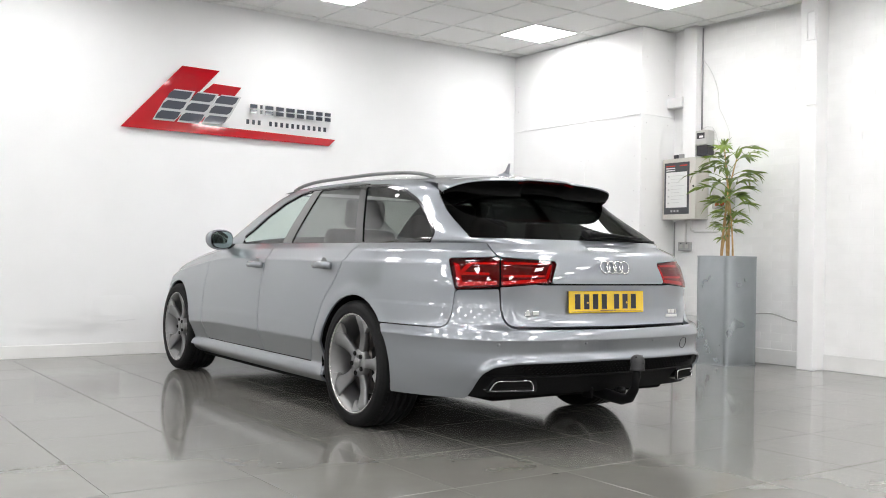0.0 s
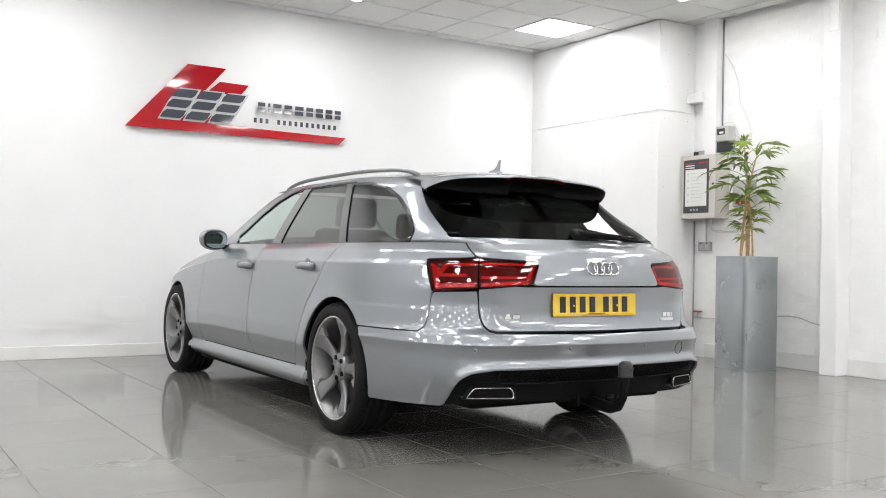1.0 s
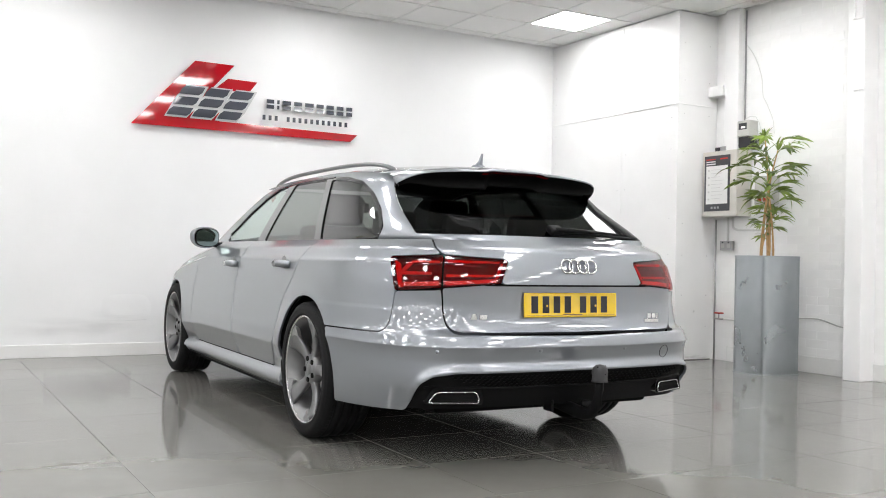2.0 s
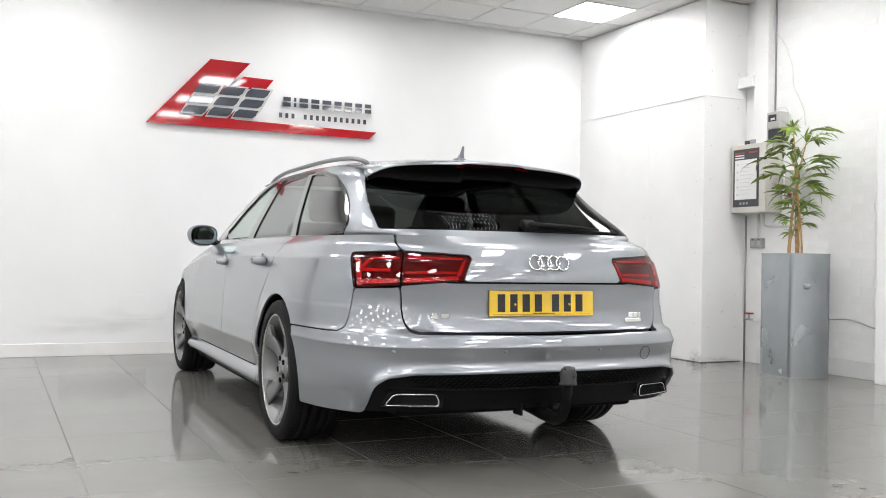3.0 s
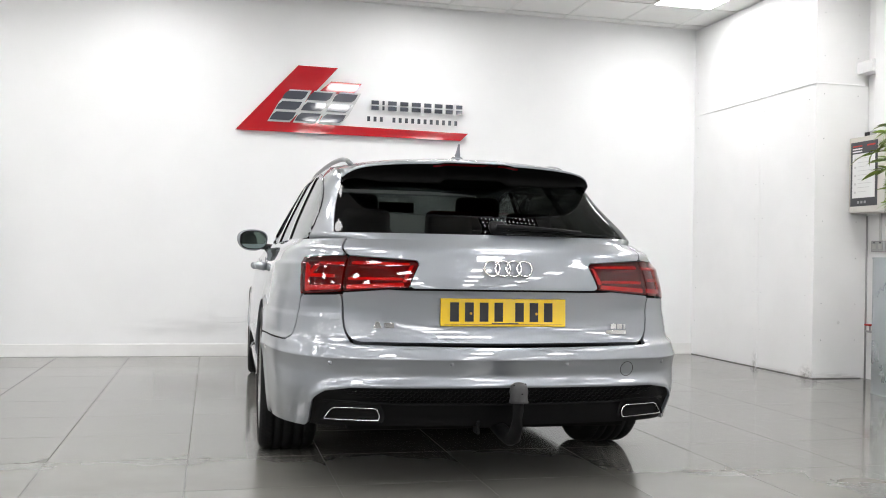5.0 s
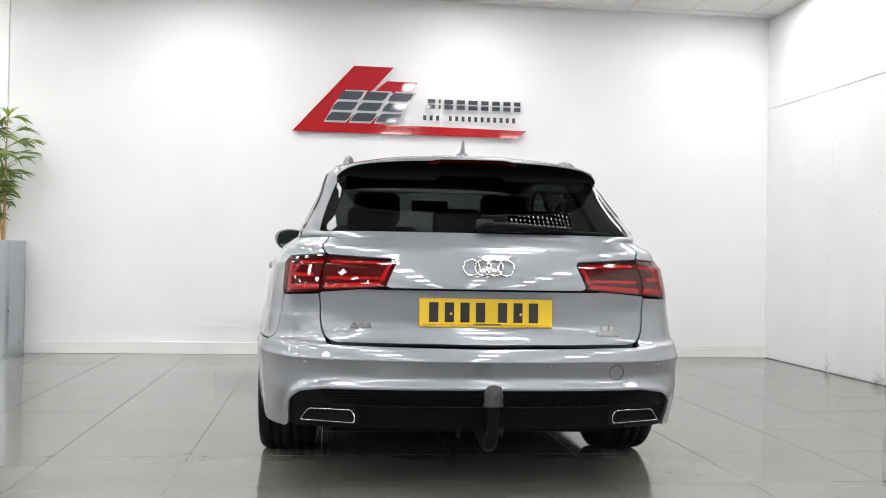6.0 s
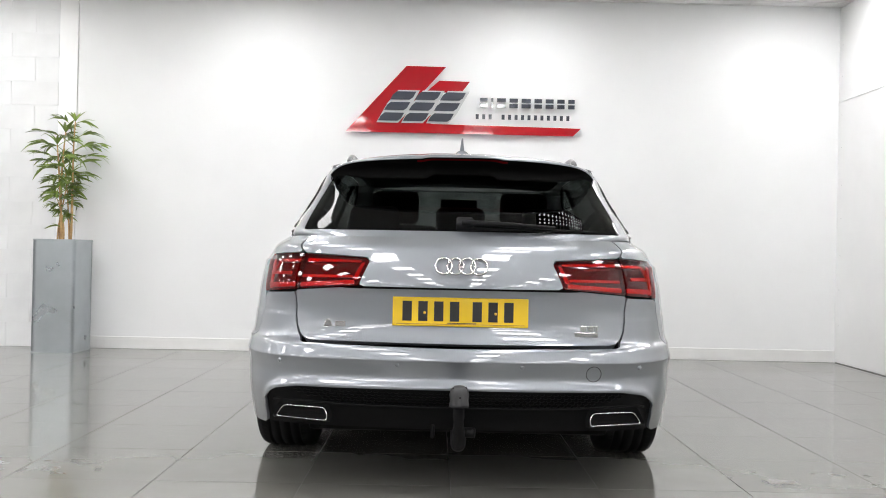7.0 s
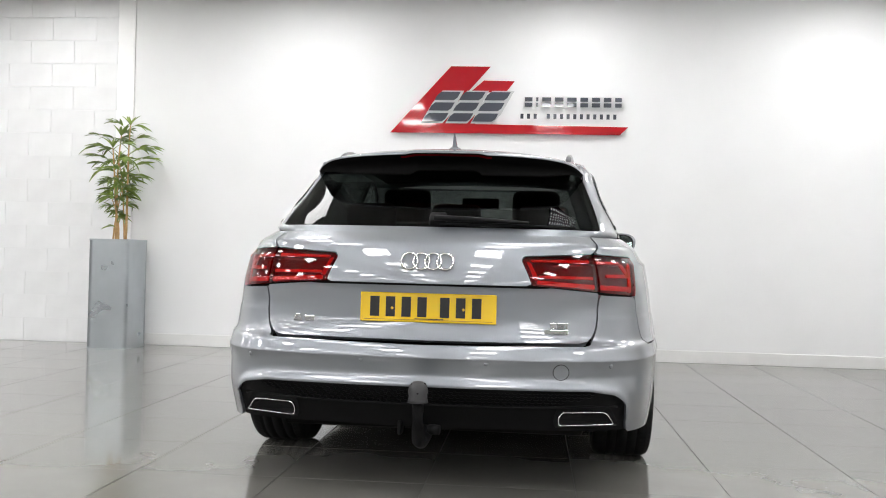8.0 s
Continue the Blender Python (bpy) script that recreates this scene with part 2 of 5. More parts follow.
# ---- the showroom ----
CEIL = 3.335
BACK, RIGHT, BOX_X, BOX_Y = 8.80, 7.72, 7.22, 6.785
LEFT, FRONT = -13.6, -14.5


def structure(name, bm, mat, label, category="wall"):
    ob = part(name, bm, mat, None, label)
    return tagged(ob, label, category, kind="structure")


structure("wall_north", box_bm(0.088, BOX_X + 0.5, BACK, BACK + 0.2, 0, CEIL + 0.1), M_WALL, "smooth white painted plasterboard wall behind the sign")
structure("wall_north_block", box_bm(LEFT - 0.2, 0.088, BACK + 0.0095, BACK + 0.2, 0, CEIL + 0.1), M_BLOCK, "white painted blockwork wall with visible courses")
structure("pilaster", box_bm(-0.085, 0.086, BACK - 0.016, BACK + 0.0095, 0, CEIL, 0.004), M_BOARD, "narrow white painted pilaster at the wall's end", "pilaster")
structure("wall_boxing", box_bm(BOX_X, RIGHT + 0.004, BOX_Y, BACK, 0, CEIL - 0.006, 0.004), M_BOARD, "boxed-out corner clad in white painted boards")
structure("wall_east", box_bm(RIGHT + 0.0048, RIGHT + 0.25, FRONT, BACK + 0.2, 0, CEIL + 0.1), M_BRICK, "white painted brick side wall")
# two added walls out of view; their grey dims what the car reflects
structure("wall_south", box_bm(LEFT - 0.2, RIGHT + 0.2, FRONT - 0.2, FRONT, 0, CEIL + 0.1), M_FAR, "unseen grey wall added to close the showroom and darken reflections")
structure("wall_west", box_bm(LEFT - 0.2, LEFT, FRONT, BACK + 0.02, 0, CEIL + 0.1), M_FAR_SIDE, "unseen pale grey wall added to close the far side and darken reflections")
structure("pillar", box_bm(7.545, RIGHT + 0.0048, 5.025, 5.185, 0, CEIL, 0.006), M_BOARD, "white painted pillar against the brick wall", "pillar")
structure("baseboard", box_bm(0.088, BOX_X, BACK - 0.014, BACK, 0, 0.112, 0.004), M_SKIRT, "scuffed white skirting board along the plaster wall", "skirting")
structure("baseboard_east", box_bm(RIGHT - 0.012, RIGHT + 0.0048, 5.185, 6.6, 0, 0.14, 0.004), M_SKIRT, "white skirting board below the brick wall", "skirting")
structure("baseboard_east_2", box_bm(RIGHT - 0.012, RIGHT + 0.0048, 1.0, 5.025, 0, 0.14, 0.004), M_SKIRT, "white skirting board below the brick wall", "skirting")

# rail and joint lines of the boxing
structure("trim_boxing", merged(box_bm(BOX_X - 0.008, BOX_X, BOX_Y - 0.008, BACK, 2.435, 2.449, 0.003),
                                box_bm(BOX_X - 0.008, RIGHT - 0.03, BOX_Y - 0.008, BOX_Y, 2.435, 2.449, 0.003)), M_BOARD, "thin white trim strip across the boxing", "trim")
structure("trim_boxing_joint", merged(box_bm(BOX_X - 0.004, BOX_X, 7.58, 7.62, 2.452, CEIL - 0.01), box_bm(BOX_X - 0.003, BOX_X, 7.59, 7.605, 0.0, 2.432)), M_BOARD, "white cover strip over a board joint", "trim")
structure("service_post", box_bm(7.63, RIGHT + 0.0048, 6.43, 6.595, 1.995, CEIL, 0.005), M_BOARD, "square white painted service duct rising to the ceiling", "duct")
structure("service_stub", box_bm(7.605, 7.71, 6.595, BOX_Y, 2.53, 2.63, 0.004), M_BOARD, "short white box section joining the duct to the boxing", "duct")

# ceiling: one mesh of tiles and bars, with the lamp bays left open
GRID_X, GRID_Y = 6.95, 8.04
lamp_bays = []
for i in range(-1, 9):
    for j in range(0, 13):
        lamp_bays.append((round(GRID_X - 0.6 - 2.4 * i, 3), round(GRID_Y - 0.6 - 1.8 * j, 3)))
lamp_bays.remove((3.95, 5.64))
lamp_bays = [b for b in lamp_bays if LEFT < b[0] < RIGHT - 0.6 and b[1] > FRONT]
verts, faces = [], []


def add_box(x0, x1, y0, y1, z0, z1):
    n = len(verts)
    verts.extend([(x0, y0, z0), (x1, y0, z0), (x1, y1, z0), (x0, y1, z0), (x0, y0, z1), (x1, y0, z1), (x1, y1, z1), (x0, y1, z1)])
    faces.extend([(n, n + 3, n + 2, n + 1), (n + 4, n + 5, n + 6, n + 7), (n, n + 1, n + 5, n + 4), (n + 1, n + 2, n + 6, n + 5), (n + 2, n + 3, n + 7, n + 6), (n + 3, n, n + 4, n + 7)])


nx0, nx1 = math.floor((LEFT - GRID_X) / 0.6), math.ceil((RIGHT - GRID_X) / 0.6)
ny0, ny1 = math.floor((FRONT - GRID_Y) / 0.6), math.ceil((BACK - GRID_Y) / 0.6)
for i in range(nx0, nx1):
    for j in range(ny0, ny1):
        x, y = GRID_X + 0.6 * i, GRID_Y + 0.6 * j
        if (round(x, 3), round(y, 3)) in lamp_bays:
            continue
        add_box(max(x, LEFT) + 0.001, min(x + 0.6, RIGHT + 0.01) - 0.001, max(y, FRONT) + 0.001, min(y + 0.6, BACK) - 0.001, CEIL + 0.004 + 0.002 * random.random(), CEIL + 0.02)
ceiling = new("ceiling", mesh_from("ceiling", verts, faces, M_CEIL, False))
tagged(ceiling, "suspended ceiling of white mineral fibre tiles", "ceiling", kind="structure")
verts, faces = [], []
for i in range(nx0, nx1 + 1):
    x = GRID_X + 0.6 * i
    if LEFT < x < RIGHT:
        add_box(x - 0.012, x + 0.012, FRONT, BACK, CEIL - 0.0005, CEIL + 0.006)
for j in range(ny0, ny1 + 1):
    y = GRID_Y + 0.6 * j
    if FRONT < y < BACK:
        add_box(LEFT, RIGHT, y - 0.012, y + 0.012, CEIL - 0.0015, CEIL + 0.006)
add_box(LEFT, RIGHT, BACK - 0.02, BACK - 0.001, CEIL - 0.002, CEIL + 0.006)
add_box(RIGHT - 0.012, RIGHT + 0.011, FRONT, BACK, CEIL - 0.002, CEIL + 0.006)
tagged(new("ceiling_grid", mesh_from("ceiling_grid", verts, faces, M_TBAR, False)), "white metal bars of the ceiling grid", "ceiling grid", kind="structure")
verts, faces = [], []
add_box(LEFT - 0.2, RIGHT + 0.25, FRONT - 0.2, BACK + 0.2, CEIL + 0.1, CEIL + 0.3)
tagged(new("ceiling_slab", mesh_from("ceiling_slab", verts, faces, M_CEIL, False)), "roof slab above the suspended ceiling", "ceiling", kind="structure")


def ceiling_light(x, y):
    lamp = thing("ceiling_light", x + 0.3, y + 0.3, CEIL, "square white recessed panel lamp, lit, in the tiled ceiling", "ceiling light", "panel lamps in the ceiling")
    frame_bm = merged(box_bm(-0.298, 0.298, -0.298, -0.284, -0.003, 0.02), box_bm(-0.298, 0.298, 0.284, 0.298, -0.003, 0.02),
                      box_bm(-0.298, -0.284, -0.284, 0.284, -0.003, 0.02), box_bm(0.284, 0.298, -0.284, 0.284, -0.003, 0.02))
    part("frame", frame_bm, M_TBAR, lamp)
    part("diffuser", box_bm(-0.284, 0.284, -0.284, 0.284, 0.001, 0.012), M_DIFFUSER, lamp, "glowing white diffuser")
    return lamp


first_lamp = None
for x, y in lamp_bays:
    if first_lamp is None:
        first_lamp = ceiling_light(x, y)
    else:
        copy_thing(first_lamp, pose(x + 0.3, y + 0.3, CEIL))

# ---- the wall sign ----
SIGN_Y = BACK - 0.035


def sign_panel(name, outline, mat, parent, out=0.0, thick=0.01, label=""):
    return part(name, prism_bm(outline, thick, "y", -out - thick), mat, parent, label)


sign = thing("wall_sign", 3.55, SIGN_Y, 2.065, "red, slate-grey and white raised acrylic company sign on the wall", "sign")
SX = 3.55


def s_pts(*pts):
    return [(x - SX, z - 2.065) for x, z in pts]


sign_panel("red_panel", s_pts((2.594, 2.065), (4.715, 2.064), (4.79, 2.137), (3.385, 2.152), (3.47, 2.235), (2.746, 2.235)), M_SIGN_RED, sign, label="gloss red base stripe")
sign_panel("red_panel", s_pts((2.746, 2.2352), (3.13, 2.2352), (3.33, 2.47), (3.52, 2.686), (3.152, 2.688)), M_SIGN_RED, sign, label="tall slanted red shape")
sign_panel("red_panel", s_pts((3.345, 2.455), (3.66, 2.44), (3.745, 2.552), (3.46, 2.557)), M_SIGN_RED, sign, label="short slanted red shape")


def slanted(x0, x1, z0, z1, lean=0.55, cut=0.0):
    d = (z1 - z0) * lean
    return [(x0 - SX, z0 - 2.065), (x1 - cut - SX, z0 - 2.065), (x1 + d * 0.3 - SX, z0 + (z1 - z0) * 0.3 - 2.065), (x1 + d - SX, z1 - 2.065), (x0 + d + cut - SX, z1 - 2.065), (x0 + d * 0.6 - SX, z0 + (z1 - z0) * 0.6 - 2.065)]


BLOCKS = (2.985, 3.215, 3.448)      # three emblem shapes of stacked slanted bars on frosted outlines
for x in BLOCKS:
    sign_panel("backing", slanted(x - 0.104, x + 0.128, 2.156, 2.460, 0.55, 0.03), M_SIGN_CLEAR, sign, 0.0102 + 0.0008 * (x > 3) + 0.0008 * (x > 3.3), 0.006, "pale frosted outline board")
    for z in (2.172, 2.271, 2.370):
        sign_panel("bar", slanted(x - 0.088 + (z - 2.172) * 0.55, x + 0.112 + (z - 2.172) * 0.55, z, z + 0.076, 0.55, 0.02), M_SIGN_GREY, sign, 0.0185, 0.012, "slanted slate-grey bar")
x = 3.842
for wide in (0.070, 0.020, 0.082, 0.078, 0.086, 0.070, 0.074, 0.068, 0.060):
    for z in (2.316, 2.367):
        sign_panel("bar", s_pts((x, z), (x + wide, z), (x + wide, z + 0.037), (x, z + 0.037)), M_SIGN_GREY, sign, 0.0, 0.016, "small dark grey raised bar")
    x += wide + 0.0345
for k in range(15):
    if k != 3:
        x = 3.805 + k * 0.0605
        sign_panel("bar", s_pts((x, 2.207), (x + 0.028, 2.207), (x + 0.028, 2.253), (x, 2.253)), M_SIGN_GREY, sign, 0.0, 0.006, "thin grey raised bar")


# one older lamp with a crossed louvre, over the car
louvre_lamp = thing("louvre_light", 4.55, 5.42, CEIL, "square recessed ceiling lamp with a fine crossed louvre", "ceiling light")
part("diffuser", box_bm(-0.284, 0.284, -0.284, 0.284, 0.001, 0.003), M_DIFFUSER, louvre_lamp, "glowing white diffuser")
bars = [box_bm(-0.29, 0.29, a - 0.012, a + 0.012, -0.022, -0.002) for a in np.linspace(-0.28, 0.28, 9)] + [box_bm(a - 0.012, a + 0.012, -0.29, 0.29, -0.022, -0.002) for a in np.linspace(-0.28, 0.28, 15)]
part("louvre", merged(*bars), M_BLACK, louvre_lamp, "dark crossed louvre")

# a filled patch that stands proud of the plaster, with a crack along its foot
V, F = [], []
n_a, n_b = 16, 56
for i in range(n_a + 1):
    r = i / n_a
    for k in range(n_b):
        a = 2 * math.pi * k / n_b
        wide = 1 + 0.10 * noise.noise(Vector((math.cos(a) * 1.3, math.sin(a) * 1.3, 4)))
        x = 0.21 * r * wide * math.copysign(abs(math.cos(a)) ** 0.6, math.cos(a))
        z = 0.115 * r * wide * math.copysign(abs(math.sin(a)) ** 0.6, math.sin(a))
        V.append((x, -0.0042 * (1 - r**3), z))
F = [(i * n_b + k, (i + 1) * n_b + k, (i + 1) * n_b + (k + 1) % n_b, i * n_b + (k + 1) % n_b) for i in range(1, n_a) for k in range(n_b)]
F.append(tuple(n_b + k for k in range(n_b)))
patch = new("wall_patch", mesh_from("wall_patch", V, F, M_WALL))
patch.matrix_basis = pose(2.60, BACK - 0.0005, 0.428, 0, 2, 0)
tagged(patch, "rounded white filler patch standing proud of the plaster wall", "wall patch", kind="structure")
crack = [(2.38 + 0.40 * t, BACK - 0.0008, 0.318 - 0.012 * math.sin(3 * t) + 0.006 * noise.noise(Vector((t * 9, 0, 1)))) for t in np.linspace(0, 1, 26)]
structure("wall_crack", tube_bm(crack, 0.0014, 5, radii=[0.0004 + 0.0014 * abs(noise.noise(Vector((3.7 * k, 0, 0)))) for k in range(26)]), M_GREYBAR, "fine grey crack along the foot of a filler patch", "crack")


# small filled screw heads in the boards
screw_bm = lathe_bm([(0.0, -0.0012), (0.0035, -0.001), (0.0045, 0.001)], 10, "y")
screw_me = bpy.data.meshes.new("screw")
screw_bm.to_mesh(screw_me)
screw_bm.free()
screw_me.materials.append(M_GREYBAR)
for k in range(9):
    for y in (8.72, 7.66, 7.54, 6.88):
        child("screw", screw_me, bpy.data.objects["wall_boxing"], m=pose(BOX_X, y + 0.01 * math.sin(7 * k + y), 0.35 + 0.33 * k + 0.02 * math.sin(3 * k), 0, 0, -90))
    for x in (7.30, 7.62):
        child("screw", screw_me, bpy.data.objects["wall_boxing"], m=pose(x, BOX_Y, 0.30 + 0.34 * k + 0.02 * math.cos(3 * k)))


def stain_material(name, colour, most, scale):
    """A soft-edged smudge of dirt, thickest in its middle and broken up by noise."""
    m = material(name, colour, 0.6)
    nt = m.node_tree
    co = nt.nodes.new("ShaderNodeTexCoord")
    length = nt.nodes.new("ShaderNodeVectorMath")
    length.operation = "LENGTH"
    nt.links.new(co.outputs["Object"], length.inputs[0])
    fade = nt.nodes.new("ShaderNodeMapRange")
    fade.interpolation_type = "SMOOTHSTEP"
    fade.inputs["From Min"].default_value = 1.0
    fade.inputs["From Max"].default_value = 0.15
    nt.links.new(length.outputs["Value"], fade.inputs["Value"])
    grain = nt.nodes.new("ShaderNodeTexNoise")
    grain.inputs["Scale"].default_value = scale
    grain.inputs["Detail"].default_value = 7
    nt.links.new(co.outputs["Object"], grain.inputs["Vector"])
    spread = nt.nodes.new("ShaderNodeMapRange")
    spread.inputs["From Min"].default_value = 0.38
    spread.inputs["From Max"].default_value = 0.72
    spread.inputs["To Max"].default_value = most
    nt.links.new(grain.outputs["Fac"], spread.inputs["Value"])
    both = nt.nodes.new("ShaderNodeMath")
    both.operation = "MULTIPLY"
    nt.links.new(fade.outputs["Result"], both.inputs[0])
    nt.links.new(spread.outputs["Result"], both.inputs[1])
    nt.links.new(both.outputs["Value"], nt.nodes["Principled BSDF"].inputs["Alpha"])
    return m


M_SMUDGE = stain_material("grey wall grime", (0.36, 0.35, 0.33), 0.13, 1.6)
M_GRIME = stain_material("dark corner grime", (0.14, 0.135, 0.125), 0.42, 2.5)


def stain(m, wide, high, mat, label):
    """Half sizes along the wall and up; the smudge's own space runs from -1 to 1."""
    me = mesh_from("wall_stain", [(-1, 0, -1), (1, 0, -1), (1, 0, 1), (-1, 0, 1)], [(0, 1, 2, 3)], mat, False)
    ob = new("wall_stain", me)
    ob.matrix_basis = m @ Matrix.Diagonal((wide, 1, high, 1))
    tagged(ob, label, "stain", kind="structure")


stain(pose(2.48, BACK - 0.0035, 0.30), 0.55, 0.17, M_SMUDGE, "faint grey scuffs on the white wall above the skirting")
stain(pose(2.05, BACK - 0.0042, 0.26), 0.60, 0.12, M_SMUDGE, "faint grey scuffs on the white wall above the skirting")
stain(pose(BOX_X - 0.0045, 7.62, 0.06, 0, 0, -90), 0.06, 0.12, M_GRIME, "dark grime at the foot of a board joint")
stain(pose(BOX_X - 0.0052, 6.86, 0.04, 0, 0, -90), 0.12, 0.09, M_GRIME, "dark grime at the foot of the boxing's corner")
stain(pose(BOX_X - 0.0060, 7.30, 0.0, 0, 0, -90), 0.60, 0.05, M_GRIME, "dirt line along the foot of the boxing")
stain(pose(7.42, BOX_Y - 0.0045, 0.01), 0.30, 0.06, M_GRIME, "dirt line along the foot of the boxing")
stain(pose(7.461, BOX_Y - 0.0040, 0.466), 0.020, 0.022, M_GRIME, "small dark scuff on the white board")
# solid dark strip paints the dirty, shaded gap under the boxing
structure("shadow_gap_strip", merged(box_bm(BOX_X - 0.002, BOX_X + 0.001, BOX_Y, BACK - 0.02, 0.0005, 0.007), box_bm(BOX_X, RIGHT - 0.035, BOX_Y - 0.002, BOX_Y + 0.001, 0.0005, 0.007)), M_GROUT, "dark strip standing for the dirty shadow gap between boxing and floor", "trim")


# ---- the estate car: surfaces ----
AXLE_F, WHEEL_R = 2.912, 0.345


def softened(keys, values, z, spread):
    """Design keys run through a smooth curve and softened over a short height, so that reflections flow."""
    z = np.asarray(z, float)
    steps = np.array((-2.0, -1.33, -0.67, 0.0, 0.67, 1.33, 2.0))
    weights = np.exp(-0.5 * steps**2)
    return sum(w * smooth_keys(keys, values, z + spread * d) for w, d in zip(weights / weights.sum(), steps))


def side_width(z):
    return softened([0.17, 0.205, 0.245, 0.28, 0.30, 0.33, 0.41, 0.44, 0.51, 0.56, 0.70, 0.82, 0.885, 0.903, 0.911, 0.935, 0.965, 1.005],
                    [0.82, 0.876, 0.906, 0.897, 0.876, 0.886, 0.919, 0.9295, 0.930, 0.926, 0.917, 0.902, 0.891, 0.888, 0.8775, 0.861, 0.843, 0.790], z, 0.0025)


def bumper_width(z):
    return smooth_keys([0.17, 0.25, 0.42, 0.539, 0.5405, 0.56, 0.70], [0.870, 0.904, 0.925, 0.9385, 0.939, 0.934, 0.919], z)


def tail_reach(z):
    return softened([0.17, 0.28, 0.425, 0.445, 0.475, 0.50, 0.53, 0.539, 0.5405, 0.545, 0.560, 0.575, 0.588, 0.594, 0.600, 0.606, 0.63, 0.72, 0.812, 0.836, 0.86, 0.884, 0.908, 0.932, 0.955, 0.968, 0.985, 1.005, 1.03],
                    [-0.985, -1.045, -1.132, -1.1315, -1.1315, -1.1375, -1.1478, -1.1522, -1.153, -1.152, -1.148, -1.143, -1.137, -1.129, -1.112, -1.090, -1.076, -1.07, -1.088, -1.0854, -1.0815, -1.0763, -1.0697, -1.0618, -1.0530, -1.042, -1.006, -0.960, -0.908], z, 0.0018)


def recess_y(x, z):
    return -1.018 - 0.032 * np.clip((0.69 - z) / 0.10, 0, 1) ** 2 + 0.022 * (x / 0.9) ** 2


def nose_reach(z):
    return smooth_keys([0.17, 0.30, 0.55, 0.80, 1.005], [3.66, 3.77, 3.80, 3.76, 3.62], z)


def tail_power(z):
    return smooth_keys([0.17, 0.25, 0.53, 0.79, 0.92, 1.005], [5.2, 5.0, 4.35, 4.10, 3.95, 4.2], z)


def outline(width, tail, tail_p, nose, nose_p, tail_c, nose_c, cols):
    """Plan outline of the left half at one height, from the tail's middle round the side to the nose's middle.
    cols: numbers of columns on tail, side and nose."""
    n_t, n_s, n_n = cols
    a = np.linspace(0, math.pi / 2, 600)
    x = width * np.sin(a) ** (2 / tail_p)
    y = tail_c - (tail_c - tail) * np.cos(a) ** (2 / tail_p)
    x[0], y[0], x[-1], y[-1] = 0, tail, width, tail_c
    s = np.concatenate(([0], np.cumsum(np.hypot(np.diff(x), np.diff(y)))))
    want = np.linspace(0, s[-1], n_t + 1)
    tx, ty = np.interp(want, s, x), np.interp(want, s, y)
    sy = np.linspace(tail_c, nose_c, n_s + 2)[1:-1]
    sx = np.full(n_s, width)
    x2 = width * np.sin(a) ** (2 / nose_p)
    y2 = nose_c + (nose - nose_c) * np.cos(a) ** (2 / nose_p)
    x2[0], y2[0], x2[-1], y2[-1] = 0, nose, width, nose_c
    s2 = np.concatenate(([0], np.cumsum(np.hypot(np.diff(x2), np.diff(y2)))))
    want = np.linspace(s2[-1], 0, n_n + 1)
    fx, fy = np.interp(want, s2, x2), np.interp(want, s2, y2)
    return np.concatenate((tx, sx, fx)), np.concatenate((ty, sy, fy))


def belt_drop(y):
    """How far the bonnet side falls below the belt line towards the nose."""
    return smooth_keys([-2, 1.9, 2.43, 2.91, 3.2, 3.5, 3.85], [1.0, 1.0, 0.938, 0.85, 0.77, 0.68, 0.56], y)


TAIL_C = 0.35


def tail_bow(x, y):
    """The tail's gentle bow across the car."""
    s = np.minimum((x / 0.85) ** 2, 1)
    return 0.17 * s * (1 - s) ** 2 * np.clip((-0.15 - y) / 0.3, 0, 1)



def lower_surface(rows, cols):
    P = []
    for z in rows:
        x, y = outline(float(side_width(z)), float(tail_reach(z)), float(tail_power(z)), float(nose_reach(z)), 2.7, TAIL_C, 2.88, cols)
        if z < 0.70:
            x = np.where(y < -0.2, x * float(bumper_width(z)) / float(side_width(z)), x)
        y = y + tail_bow(x, y)
        x = x * (1 - 0.012 * ((y - 1.3) / 2.4) ** 2)
        # slight flare over the wheels
        for ya in (0.0, AXLE_F):
            r = np.hypot(y - ya, z - 0.345)
            x = x + 0.010 * np.exp(-(((r - 0.37) / 0.05) ** 2)) * (x > 0.7)
        zz = 0.17 + (z - 0.17) * belt_drop(y)
        P.append(np.stack((-x, y, zz), -1))
    return np.array(P)


def upper_surface(rows, cols):
    P = []
    for z in rows:
        w = float(smooth_keys([1.0, 1.10, 1.20, 1.30, 1.345, 1.385], [0.790, 0.752, 0.708, 0.660, 0.636, 0.597], z))
        t = float(smooth_keys([1.0, 1.03, 1.10, 1.27, 1.385], [-0.962, -0.907, -0.790, -0.502, -0.310], z))
        p = float(smooth_keys([1.0, 1.03, 1.20, 1.30, 1.385], [4.4, 5.4, 6.4, 8.5, 16.0], z))
        f = float(smooth_keys([1.0, 1.145, 1.286, 1.385], [2.48, 2.20, 1.93, 1.70], z))
        x, y = outline(w, t, p, f, 3.6, 0.85, f - 0.45, cols)
        y = y + tail_bow(x, y)
        # the roof edge falls towards both ends
        zz = z - smooth_keys([1.0, 1.385], [0, 1], z) * (0.045 * np.clip((0.5 - y) / 0.8, 0, 1) ** 2 + 0.02 * np.clip((y - 0.9) / 0.6, 0, 1) ** 2)
        P.append(np.stack((-x, y, zz), -1))
    return np.array(P)


